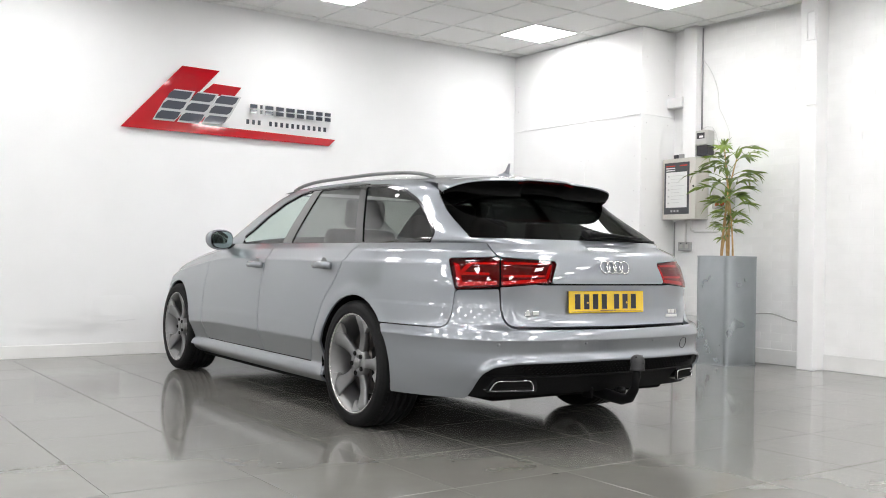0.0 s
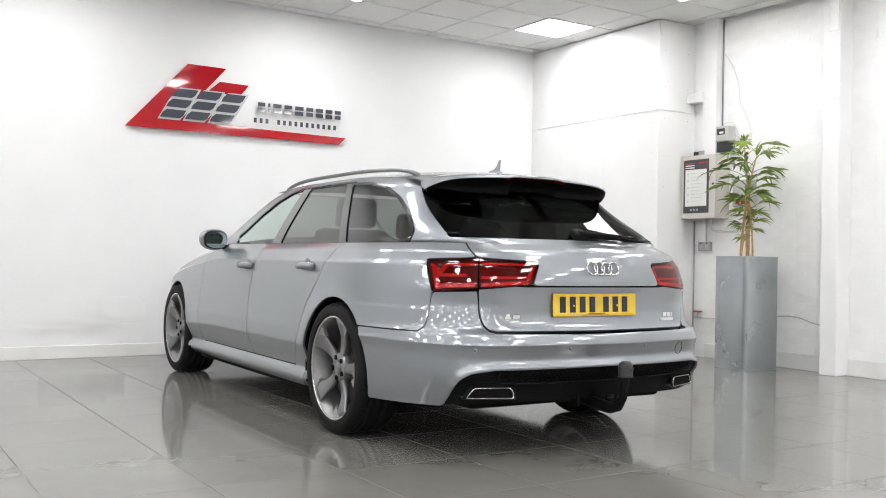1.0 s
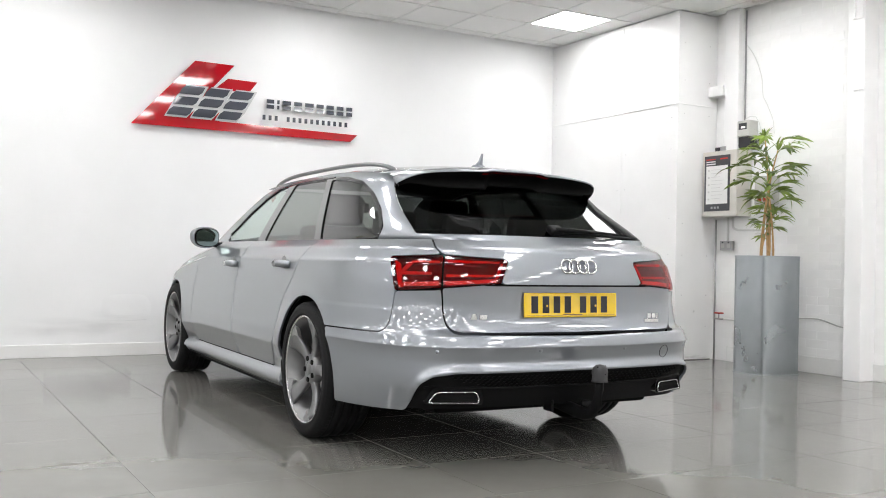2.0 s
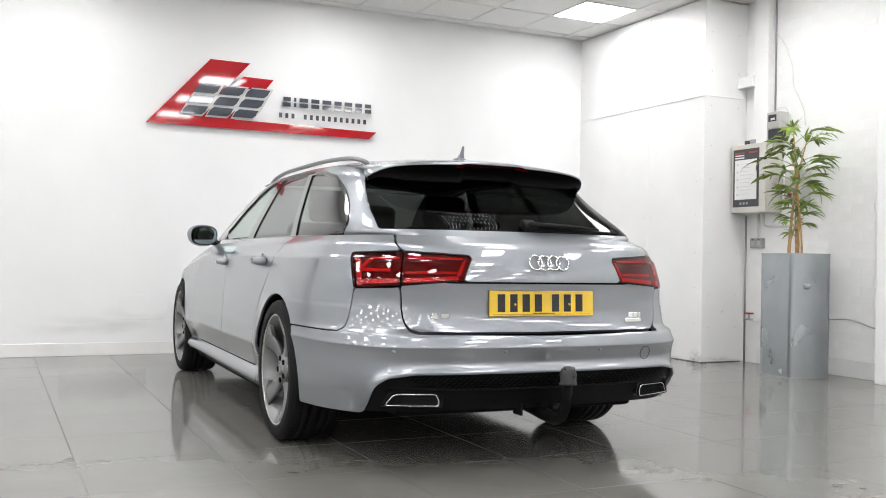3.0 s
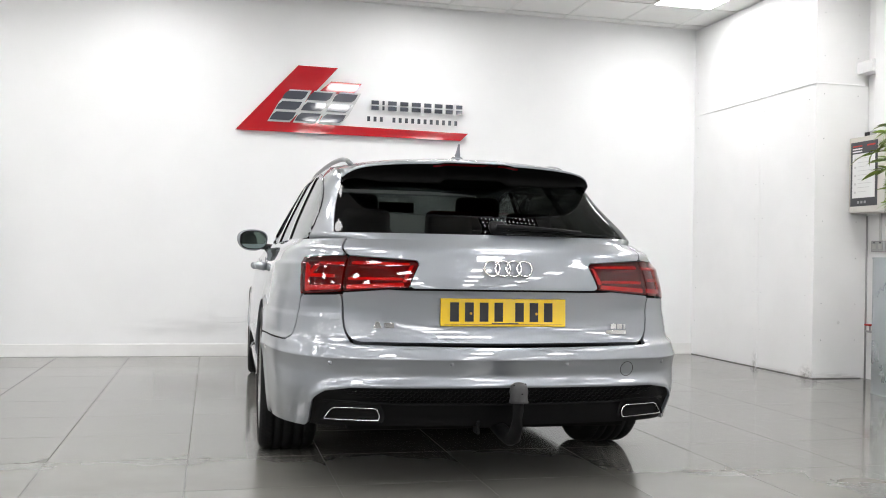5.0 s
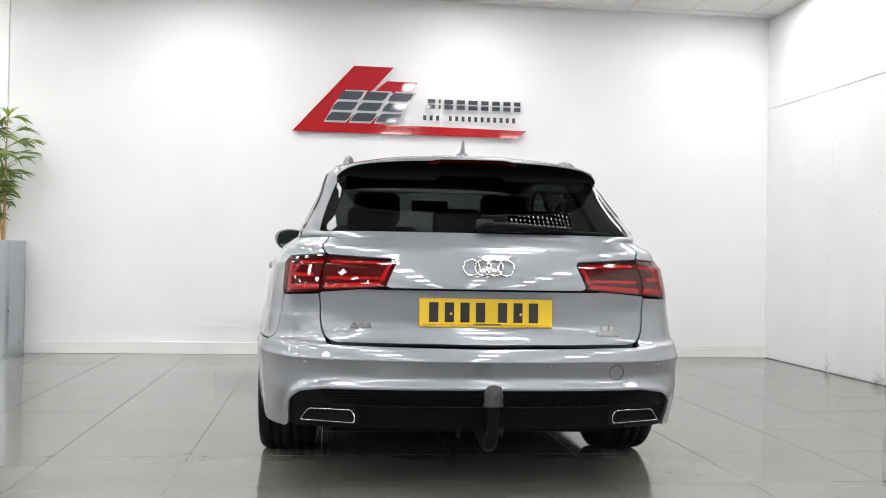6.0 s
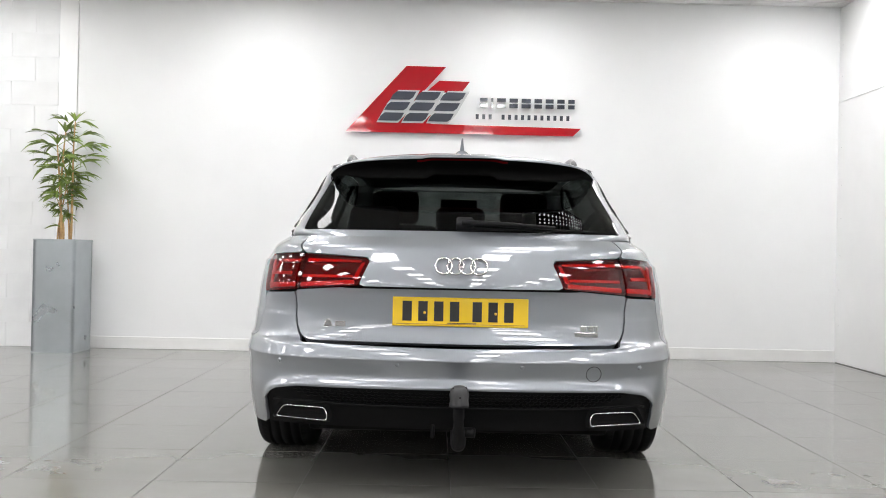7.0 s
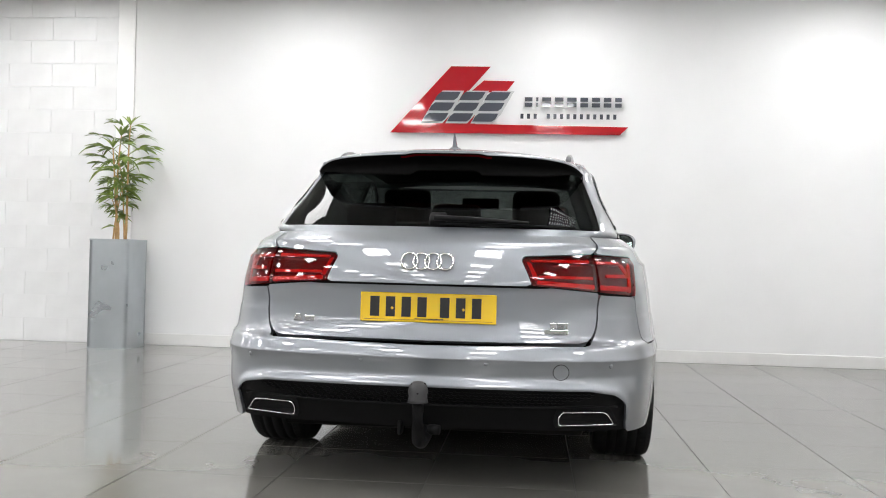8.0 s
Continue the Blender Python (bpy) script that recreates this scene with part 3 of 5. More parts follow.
def rows_through(keys, step):
    out = [keys[0]]
    for a, b in zip(keys, keys[1:]):
        n = max(1, round((b - a) / step))
        out.extend(a + (b - a) * (k + 1) / n for k in range(n))
    return out


LOW_ROWS = rows_through([0.17, 0.205, 0.245, 0.28, 0.30, 0.33, 0.40, 0.425, 0.445, 0.475, 0.50, 0.53, 0.5375, 0.5385, 0.5405, 0.545, 0.560, 0.575, 0.588, 0.594, 0.600, 0.606, 0.80, 0.812, 0.935, 0.955, 0.968, 0.985, 1.005], 0.008)
LOW = lower_surface(LOW_ROWS, (110, 120, 40))
UP_ROWS = rows_through([1.005, 1.03, 1.345, 1.385], 0.012)
UP = upper_surface(UP_ROWS, (90, 60, 40))
LOW_Q = -LOW[..., 0] + (LOW[..., 1] + 1.05)       # runs round the tail's corner
# a rounded lip that follows the edge of the lower insert
INSERT = [(-0.5, 0.437), (0.60, 0.431), (0.74, 0.415), (0.815, 0.383), (0.855, 0.345), (0.89, 0.305), (0.945, 0.255), (0.98, 0.20), (0.98, 0.10), (-0.5, 0.10)]
UP_Q = -UP[..., 0] + (UP[..., 1] + 1.05)


def grid_normals(P):
    du = np.gradient(P, axis=1)
    dv = np.gradient(P, axis=0)
    n = np.cross(dv, du)
    n /= np.maximum(np.linalg.norm(n, axis=-1, keepdims=True), 1e-9)
    return n


lip_out = polygon_distance(LOW_Q, LOW[..., 2], INSERT, 0.03)
lip_out = np.where(LOW_Q < 1.05, 0.017 * np.clip((LOW[..., 2] - 0.27) / 0.10, 0, 1) * np.exp(-(((lip_out - 0.006) / np.where(lip_out > 0.006, 0.019, 0.014)) ** 2)), 0)
LOW = LOW + grid_normals(LOW) * lip_out[..., None]
LOW_N, UP_N = grid_normals(LOW), grid_normals(UP)


def cut_panel(P, N, F, offset=0.0, lip=0.012, mirror="no", shift=None):
    """The part of a surface grid where F < 0, its cut edge turned in by lip.
    mirror: no, join (both halves in one mesh) or flip (the right half alone)."""
    Q = P + N * offset
    if shift is not None:
        Q = Q + shift
    verts, norms, faces, rim = [], [], [], []
    index = {}

    def corner(i, j):
        k = (i, j)
        if k not in index:
            index[k] = len(verts)
            verts.append(Q[i, j])
            norms.append(N[i, j])
        return index[k]

    def crossing(a, b):
        k = (a, b) if a < b else (b, a)
        if k not in index:
            fa, fb = F[k[0]], F[k[1]]
            t = fa / (fa - fb)
            index[k] = len(verts)
            verts.append(Q[k[0]] * (1 - t) + Q[k[1]] * t)
            norms.append(N[k[0]] * (1 - t) + N[k[1]] * t)
        return index[k]
    inside = F < 0
    some = inside[:-1, :-1] | inside[1:, :-1] | inside[:-1, 1:] | inside[1:, 1:]
    for i, j in zip(*np.nonzero(some)):
        i, j = int(i), int(j)
        ring = [(i, j), (i, j + 1), (i + 1, j + 1), (i + 1, j)]
        poly, marks = [], []
        for a, b in zip(ring, ring[1:] + ring[:1]):
            if inside[a]:
                poly.append(corner(*a))
                marks.append(False)
                if not inside[b]:
                    poly.append(crossing(a, b))
                    marks.append(True)
            elif inside[b]:
                poly.append(crossing(a, b))
                marks.append(False)
        if len(poly) >= 3 and len(set(poly)) == len(poly):
            faces.append(tuple(reversed(poly)))
            for k in range(len(poly)):
                if marks[k]:
                    rim.append((poly[k], poly[(k + 1) % len(poly)]))
    if lip:
        twin = {}
        for a, b in rim:
            for v in (a, b):
                if v not in twin:
                    twin[v] = (len(verts), len(verts) + 1)
                    verts.extend([verts[v], verts[v] - norms[v] * lip])
                    norms.extend([norms[v], norms[v]])
            faces.append((twin[a][0], twin[b][0], twin[b][1], twin[a][1]))
    V = np.array(verts)
    if mirror == "flip":
        V = V * [-1, 1, 1]
        faces = [tuple(reversed(f)) for f in faces]
    elif mirror == "join":
        n = len(V)
        same = {k: k for k in range(n) if abs(V[k, 0]) < 1e-4}
        V = np.concatenate((V, V * [-1, 1, 1]))
        faces = faces + [tuple(same.get(k, k + n) for k in reversed(f)) for f in faces]
    return V, faces


def panel(name, P, N, F, mat, parent, label="", mirror="both", offset=0.0, lip=0.012):
    """Panels of the car; both makes a left and a right one."""
    obs = []
    for how in (("no", "flip") if mirror == "both" else (mirror,)):
        V, faces = cut_panel(P, N, F, offset, lip, how)
        obs.append(child(name, mesh_from(name, V, faces, mat), parent, label))
    return obs


FINE = lower_surface(rows_through([0.765, 0.945], 0.004), (280, 2, 2))[:, :284]
FINE_N = grid_normals(FINE)
FINE_Q, FZ = -FINE[..., 0] + (FINE[..., 1] + 1.05), FINE[..., 2]
LY, LZ, UY, UZ = LOW[..., 1], LOW[..., 2], UP[..., 1], UP[..., 2]
LZR = np.repeat(np.array(LOW_ROWS)[:, None], LOW.shape[1], 1)     # height before the bonnet's fall
GAP = 0.0032
arch_r = np.hypot(LY + 0.03, LZ - 0.345) - 0.374
arch_f = np.hypot(LY - AXLE_F, LZ - 0.345) - 0.370
not_arch = np.maximum(np.where(LOW_Q > 0.95, -arch_r, -1.0), np.where(LY < 3.5, -arch_f, -1.0))
TAILGATE = [(-0.5, 1.06), (0.90, 1.06), (0.845, 1.0), (0.775, 0.955), (0.732, 0.93), (0.728, 0.79), (0.722, 0.70), (0.708, 0.655), (0.688, 0.625), (0.655, 0.606), (0.60, 0.597), (-0.5, 0.588)]
LAMP_OUT = [(0.737, 0.936), (1.10, 0.926), (1.035, 0.776), (0.727, 0.792)]
LAMP_IN = [(0.728, 0.9355), (0.379, 0.9205), (0.362, 0.908), (0.391, 0.8135), (0.717, 0.793)]
BUMPER_TOP = [(-0.5, 0.588), (0.60, 0.597), (0.655, 0.606), (0.688, 0.625), (0.708, 0.655), (0.722, 0.70), (0.728, 0.785), (1.035, 0.776), (1.055, 0.66), (1.08, 0.61), (1.13, 0.592), (1.9, 0.586), (1.9, 0.10), (-0.5, 0.10)]
f_tail = polygon_distance(LOW_Q, LZ, TAILGATE)
f_lamp_out = polygon_distance(LOW_Q, LZ, LAMP_OUT, 0.008)
f_lamp_in = polygon_distance(LOW_Q, LZ, LAMP_IN, 0.006)
f_bump = polygon_distance(LOW_Q, LZ, BUMPER_TOP)
f_insert = polygon_distance(LOW_Q, LZ, INSERT, 0.03)
bumper_low = smooth_keys([0.0, 0.88, 1.0, 1.55, 3.0], [0.258, 0.258, 0.257, 0.240, 0.20], LOW_Q)

car = thing("estate_car", 3.571, 4.61, 0, "silver-grey metallic estate car parked on the tiled showroom floor", "car", rz=-1.1)
ZERO = np.zeros_like(LZ)

SHELL = LOW.copy()
SHELL[..., 1] = np.where(np.abs(LOW[..., 0]) < 0.72, np.maximum(SHELL[..., 1], -1.005), SHELL[..., 1])
# dark shell close behind the panels, so that joints read as gaps
panel("body_shell", SHELL, grid_normals(SHELL), np.maximum.reduce([not_arch + 0.004, np.where(LOW_Q < 1.2, 0.285, 0.24) - LZR, LZR - 1.0]), M_SHELL, car, "black inner body shell", "join", -0.030, 0.0)
REC = LOW.copy()
flat = recess_y(LOW[..., 0], LZ)
REC[..., 1] = 0.5 * (REC[..., 1] + flat + np.sqrt((REC[..., 1] - flat) ** 2 + 0.018**2)) - 0.004
rear_bumper = panel("rear_bumper", LOW, LOW_N, np.maximum.reduce([f_bump + GAP, -f_insert, not_arch, bumper_low - LZ, LY + 0.1, -(f_lamp_out - GAP)]), M_PAINT, car, "", "join", 0, 0.02)[0]
insert = panel("bumper_insert", LOW, LOW_N, np.maximum.reduce([f_insert - 0.004, 0.262 - LZ, LY + 0.1]), M_BLACK, car, "black textured lower bumper insert", "join", -0.012, 0.02)[0]

# tailgate: upper skin, and the flat recess for the plate
f_up = np.maximum.reduce([f_tail + 0.004, 0.812 - LZR, -(f_lamp_in - GAP)])
tailgate = panel("tailgate", LOW, LOW_N, f_up, M_PAINT, car, "", "join", 0, 0.03)[0]
panel("plate_recess", REC, grid_normals(REC), np.maximum.reduce([f_tail + 0.0055, LZR - 0.820, -(f_lamp_in - GAP)]), M_PAINT, tailgate, "", "join", 0, 0.02)

# black strip painted in for the shade under the handle ledge
panel("ledge_shade_strip", REC, grid_normals(REC), np.maximum.reduce([f_tail + 0.004, LZR - 0.8165, 0.802 - LZR, -(f_lamp_in - 0.002)]), M_SHELL, tailgate, "black strip standing for the shade under the ledge", "join", 0.003, 0.0)

# side panels
rear_shut = smooth_keys([0.28, 0.47, 0.64, 0.81, 0.96, 1.01], [0.58, 0.44, 0.36, 0.22, 0.14, 0.11], LZ)     # rear edge of the rear door
rear_shut = np.maximum(rear_shut, np.where(LZ < 0.72, np.sqrt(np.maximum(0.405**2 - (LZ - 0.345) ** 2, 0)), -9))
mid_shut = smooth_keys([0.28, 0.60, 0.85, 1.01], [1.235, 1.255, 1.235, 1.22], LZ)
front_shut = smooth_keys([0.28, 0.60, 0.80, 1.01], [2.30, 2.30, 2.27, 2.25], LZ)
door_low = 0.300
f_quarter = np.maximum.reduce([-(f_bump - GAP), -(f_tail - GAP), -(f_lamp_out - GAP), not_arch, LY - rear_shut + GAP, 0.24 - LZ])
panel("rear_quarter", LOW, LOW_N, f_quarter, M_PAINT, car)
rear_doors = panel("rear_door", LOW, LOW_N, np.maximum.reduce([rear_shut + GAP - LY, LY - mid_shut + GAP, door_low + GAP - LZ, not_arch + 0.004]), M_PAINT, car)
front_doors = panel("front_door", LOW, LOW_N, np.maximum.reduce([mid_shut + GAP - LY, LY - front_shut + GAP, door_low + GAP - LZ]), M_PAINT, car)
panel("front_wing", LOW, LOW_N, np.maximum.reduce([front_shut + GAP - LY, not_arch, 0.24 - LZ, LY - 3.35]), M_PAINT, car)
panel("front_bumper", LOW, LOW_N, np.maximum.reduce([3.35 + GAP - LY, not_arch, 0.20 - LZ]), M_PAINT, car, "", "join")
panel("side_sill", LOW, LOW_N, np.maximum.reduce([LZ - door_low + GAP, 0.195 - LZ, not_arch, 0.36 - LY, LY - 2.50]), M_PAINT, car, "flared lower sill", offset=0.004)

# lamps: dark housing below a clear red lens
for name, F in (("tail_lamp", polygon_distance(FINE_Q, FZ, LAMP_OUT, 0.008)), ("tailgate_lamp", polygon_distance(FINE_Q, FZ, LAMP_IN, 0.006))):
    holder = car if name == "tail_lamp" else tailgate
    for lens, how in zip(panel(name, FINE, FINE_N, F + 0.0015, M_LAMP_BACK, holder, "dark red lamp unit", "both", -0.022, 0.0), ("no", "flip")):
        V, fc = cut_panel(FINE, FINE_N, F + 0.001, 0.002, 0.024, how)
        if name == "tail_lamp":
            child("lens", mesh_from("lens", V, fc, M_LENS), lens, "clear red lens")
        else:
            child("lens", mesh_from("lens", V, fc, M_LENS), tailgate, "clear red lamp lens")

# greenhouse
DLO = [(-0.555, 1.010), (1.99, 1.002), (1.77, 1.088), (1.60, 1.19), (1.41, 1.277), (1.21, 1.330), (1.05, 1.347), (0.70, 1.352), (0.41, 1.346), (0.12, 1.327), (-0.09, 1.294), (-0.235, 1.235), (-0.39, 1.14)]
f_dlo = polygon_distance(UY, UZ, DLO, 0.03)
f_dlo_out = polygon_distance(UY, UZ, DLO, 0.03) - 0.016
b_line = 1.060 - (UZ - 1.005) * 0.345     # the middle pillar's two edges
b_front = 1.195 - (UZ - 1.005) * 0.42
c_line = 0.205 + (UZ - 1.005) * 0.62      # the rear pillar's two edges
c_rear = 0.120 + (UZ - 1.005) * 0.66
w_rear = np.maximum.reduce([f_dlo, UY - b_line, c_line - UY])
w_front = np.maximum.reduce([f_dlo, b_front - UY])
w_quarter = np.maximum.reduce([f_dlo, UY - c_rear])
side_only = np.where(UY > -0.66, -1.0, 1.0)
glass_edge = np.where(UY < 0.0, -UP[..., 0] - smooth_keys([1.0, 1.03, 1.30, 1.37], [0.655, 0.652, 0.575, 0.54], UZ), 1.0)
f_rear_glass = np.maximum(glass_edge, 1.034 - UZ)
f_screen = np.maximum.reduce([1.25 - UY, -UP[..., 0] - smooth_keys([1.0, 1.385], [0.715, 0.55], UZ), 1.03 - UZ, UZ - 1.36])
for name, F, mat, label in (("front_window", w_front, M_GLASS, "lightly tinted side window"), ("rear_side_window", w_rear, M_SIDE_GLASS, "privacy-tinted side window"),
                            ("quarter_window", w_quarter, M_SIDE_GLASS, "privacy-tinted quarter window")):
    panel(name, UP, UP_N, F - 0.003, mat, car, label, "both", -0.004, 0.0)
panel("window_trim", UP, UP_N, np.maximum.reduce([f_dlo_out, -w_rear, -w_front, -w_quarter, side_only]), M_TRIM, car, "polished dark window surround and pillars", "both", 0.003, 0.010)
panel("side_frame", UP, UP_N, np.maximum.reduce([-(f_dlo_out - 0.001), -(f_rear_glass - 0.003), -(f_screen - 0.003)]), M_PAINT, car, "", "both", 0.0, 0.008)
panel("window_bead", UP, UP_N, np.maximum.reduce([f_dlo_out, -(f_dlo_out + 0.012), side_only]), M_BEAD, car, "thin bright bead round the side windows", "both", 0.0065, 0.006)
rear_window = panel("rear_window", UP, UP_N, f_rear_glass, M_DARK_GLASS, tailgate, "dark privacy-glass rear window", "join", 0.001, 0.006)[0]
panel("windscreen", UP, UP_N, f_screen, M_GLASS, car, "clear windscreen", "join", 0.0, 0.0)


# roof, bonnet and underside
def roof_z(x, y):
    centre = smooth_keys([-0.62, -0.30, -0.1, 0.6, 1.0, 1.45, 1.70], [1.352, 1.400, 1.418, 1.442, 1.440, 1.410, 1.360], y)
    edge = smooth_keys([-0.62, -0.30, -0.1, 0.1, 0.5, 1.0, 1.45, 1.70], [1.255, 1.337, 1.361, 1.375, 1.386, 1.385, 1.371, 1.348], y)
    return centre - (centre - edge) * np.abs(x / 0.597) ** 2.7


def sheet(xs, ys, fz):
    X, Y = np.meshgrid(xs, ys)
    Z = fz(X, Y)
    V = np.stack((X, Y, Z), -1).reshape(-1, 3)
    w = len(xs)
    F = [(i * w + j, i * w + j + 1, (i + 1) * w + j + 1, (i + 1) * w + j) for i in range(len(ys) - 1) for j in range(w - 1)]
    return V, F


V, F = sheet(np.linspace(-0.597, 0.597, 61), np.linspace(-0.36, 1.60, 60), roof_z)
roof = child("roof", mesh_from("roof", V, F, M_PAINT), car)


def bonnet_z(x, y):
    edge = 0.17 + 0.835 * belt_drop(y)
    return edge + 0.075 * (1 - (np.abs(x) / 0.76) ** 2.2) * np.clip((3.75 - y) / 0.5, 0, 1)


bonnet_w = np.interp(np.linspace(2.02, 3.58, 40), LOW[-1, -100:, 1], -LOW[-1, -100:, 0])
V, F = sheet(np.linspace(-1, 1, 31), np.linspace(2.02, 3.58, 40), lambda u, y: bonnet_z(u * 0.76, y))
V[:, 0] *= np.repeat(bonnet_w, 31) - 0.003
child("bonnet", mesh_from("bonnet", V, F, M_PAINT), car)
part("rear_undertray", box_bm(-0.60, 0.60, -0.86, -0.255, 0.225, 0.280, 0.02), M_SHELL, car, "black rear undertray")
part("underbody", box_bm(-0.62, 0.62, -0.25, 3.5, 0.155, 0.29, 0.02), M_SHELL, car, "black underbody")
for x0, x1 in ((-0.85, -0.625), (0.625, 0.85)):
    part("underbody_flank", box_bm(x0, x1, 0.44, 2.45, 0.165, 0.27, 0.015), M_SHELL, car, "black underbody")


# ---- the estate car: fittings ----
def tail_y(x, z, recess=False):
    """Where the tail's skin lies at x and height z."""
    w, t, p = float(side_width(z)), float(tail_reach(z)), float(tail_power(z))
    y = TAIL_C - (TAIL_C - t) * (1 - min(abs(x) / w, 1) ** p) ** (1 / p)
    y += float(tail_bow(x, y))
    return max(y, float(recess_y(x, z))) if recess else y


def glass_y(z, x=0.0):
    w = float(smooth_keys([1.0, 1.10, 1.20, 1.30, 1.385], [0.790, 0.752, 0.708, 0.660, 0.597], z))
    p = float(smooth_keys([1.0, 1.03, 1.20, 1.30, 1.385], [4.4, 5.4, 6.4, 8.5, 16.0], z))
    t = float(smooth_keys([1.0, 1.03, 1.10, 1.27, 1.385], [-0.962, -0.907, -0.790, -0.502, -0.310], z))
    y = 0.85 - (0.85 - t) * (1 - min(abs(x) / w, 1) ** p) ** (1 / p)
    return y + float(tail_bow(x, y))


def sides(build):
    for s in (-1, 1):
        build(s)


# light guides inside the lamps
GUIDES_OUT = ([(1.025, 0.905), (1.068, 0.915), (1.018, 0.79), (0.985, 0.79)], [(0.745, 0.803), (1.0, 0.795), (1.01, 0.815), (0.745, 0.823)], [(0.80, 0.852), (1.03, 0.85), (1.04, 0.864), (0.80, 0.864)], [(0.93, 0.90), (0.99, 0.862), (1.02, 0.862), (0.955, 0.912)], [(0.755, 0.908), (0.95, 0.908), (0.95, 0.915), (0.755, 0.916)])
GUIDES_IN = ([(0.41, 0.821), (0.706, 0.803), (0.706, 0.823), (0.418, 0.836)], [(0.384, 0.905), (0.399, 0.905), (0.424, 0.84), (0.404, 0.835)], [(0.424, 0.845), (0.706, 0.843), (0.706, 0.854), (0.424, 0.855)], [(0.404, 0.906), (0.71, 0.909), (0.71, 0.919), (0.404, 0.914)])
for guides, holder in ((GUIDES_OUT, car), (GUIDES_IN, tailgate)):
    for g in guides:
        panel("light_guide", FINE, FINE_N, polygon_distance(FINE_Q, FZ, g), M_LAMP_BAR, holder, "bright red light guide", "both", -0.010, 0.006)
panel("lamp_strip", FINE, FINE_N, polygon_distance(FINE_Q, FZ, [(0.50, 0.887), (0.66, 0.893), (0.66, 0.900), (0.50, 0.894)]), M_SATIN, tailgate, "thin grey strip in the lamp", "both", -0.008, 0.004)

# rear spoiler
n_u = 61
us = np.linspace(-1, 1, n_u)


def spoiler_rows():
    a = np.abs(us)
    hump = 0.006 * np.clip((0.30 - a) / 0.05, 0, 1)
    yl, yt = -0.335 + 0 * us, -0.555 + 0.07 * a**2.5 + 0.085 * a**14
    xl, xt = 0.588 * us, 0.592 * us
    zt = 1.362 - 0.036 * a**2.6 - 0.035 * a**14 + hump
    lead = np.stack((xl, yl, roof_z(xl, yl) + 0.0015), -1)
    trail = np.stack((xt, yt, zt), -1)
    rows = []
    for t in np.linspace(0, 1, 9):
        r = lead * (1 - t) + trail * t
        r[:, 2] += 0.006 * np.sin(math.pi * t) * (1 - a**4)
        rows.append(r)
    return rows, trail, a


rows, trail, a = spoiler_rows()
lip = trail + np.stack((0 * us, 0.003 + 0 * us, -0.008 + 0.003 * a**3), -1)
top = np.array(rows + [lip])
n_r = len(top)
faces = [(i * n_u + j, (i + 1) * n_u + j, (i + 1) * n_u + j + 1, i * n_u + j + 1) for i in range(n_r - 1) for j in range(n_u - 1)]
flank = []
for j in (0, n_u - 1):
    flank += [p * np.array((0.985, 1, 1)) + np.array((0, 0.012, -0.030 + 0.012 * k / n_r)) for k, p in enumerate(top[:, j])]
for e, j in ((0, 0), (1, n_u - 1)):
    q = n_r * n_u + e * n_r
    strip = [(i * n_u + j, (i + 1) * n_u + j, q + i + 1, q + i) for i in range(n_r - 1)]
    faces += strip if e else [tuple(reversed(f)) for f in strip]
spoiler = child("rear_spoiler", mesh_from("rear_spoiler", np.concatenate((top.reshape(-1, 3), np.array(flank))), faces, M_PAINT), tailgate)
zb = 1.268 + 0.022 * np.clip((0.27 - a) / 0.05, 0, 1)
yb = np.array([glass_y(z, 0.55 * u) for z, u in zip(zb, us)]) - 0.010
low_edge = np.stack((0.585 * us, yb, zb), -1)
end = (np.clip((a - 0.70) / 0.30, 0, 1) ** 2)[:, None]
low_edge = low_edge * (1 - end) + (lip + np.array((0, 0.035, -0.022))) * end
under = [lip + np.stack((0 * us, 0.001 + 0 * us, 0 * us), -1)]
for t in np.linspace(0.15, 1, 7):
    r = lip * (1 - t) + low_edge * t
    r[:, 1] += 0.03 * np.sin(math.pi * t) * (1 - a**3)
    under.append(r)
inward = low_edge + np.stack((0 * us, 0.05 + 0 * us, 0.02 + 0 * us), -1)
under.append(inward)
under = np.array(under)
faces = [(i * n_u + j, (i + 1) * n_u + j, (i + 1) * n_u + j + 1, i * n_u + j + 1) for i in range(len(under) - 1) for j in range(n_u - 1)]
child("spoiler_underside", mesh_from("spoiler_underside", under.reshape(-1, 3), faces, material("dull black spoiler plastic", (0.002, 0.002, 0.002), 0.7, spec=0.08)), tailgate, "black spoiler underside")
bl = [j for j in range(n_u) if abs(us[j]) < 0.34]
V = [lip[j] * 0.80 + under[2][j] * 0.20 + np.array((0, -0.005, -0.001)) for j in bl] + [lip[j] * 0.50 + under[2][j] * 0.50 + np.array((0, -0.005, -0.001)) for j in bl]
m = len(bl)
child("high_brake_light", mesh_from("high_brake_light", V, [(k, k + m, k + m + 1, k + 1) for k in range(m - 1)], material("dark red brake light", (0.15, 0.003, 0.006), 0.25, coat=0.5)), spoiler, "dark red high-level brake light")

# roof rails and aerial
def rail(s):
    pts = []
    for t in np.linspace(0, 1, 26):
        y = -0.21 + 1.68 * t
        lift = 0.027 * (1 - abs(2 * t - 1) ** 7)
        x = 0.528 + 0.012 * math.sin(math.pi * t) + 0.045 * t
        pts.append((s * x, y, float(roof_z(x, y)) + 0.004 + lift))
    part("roof_rail", tube_bm(pts, 0.0125, 10, flat=0.9), M_SATIN, car, "satin grey roof rail", True)


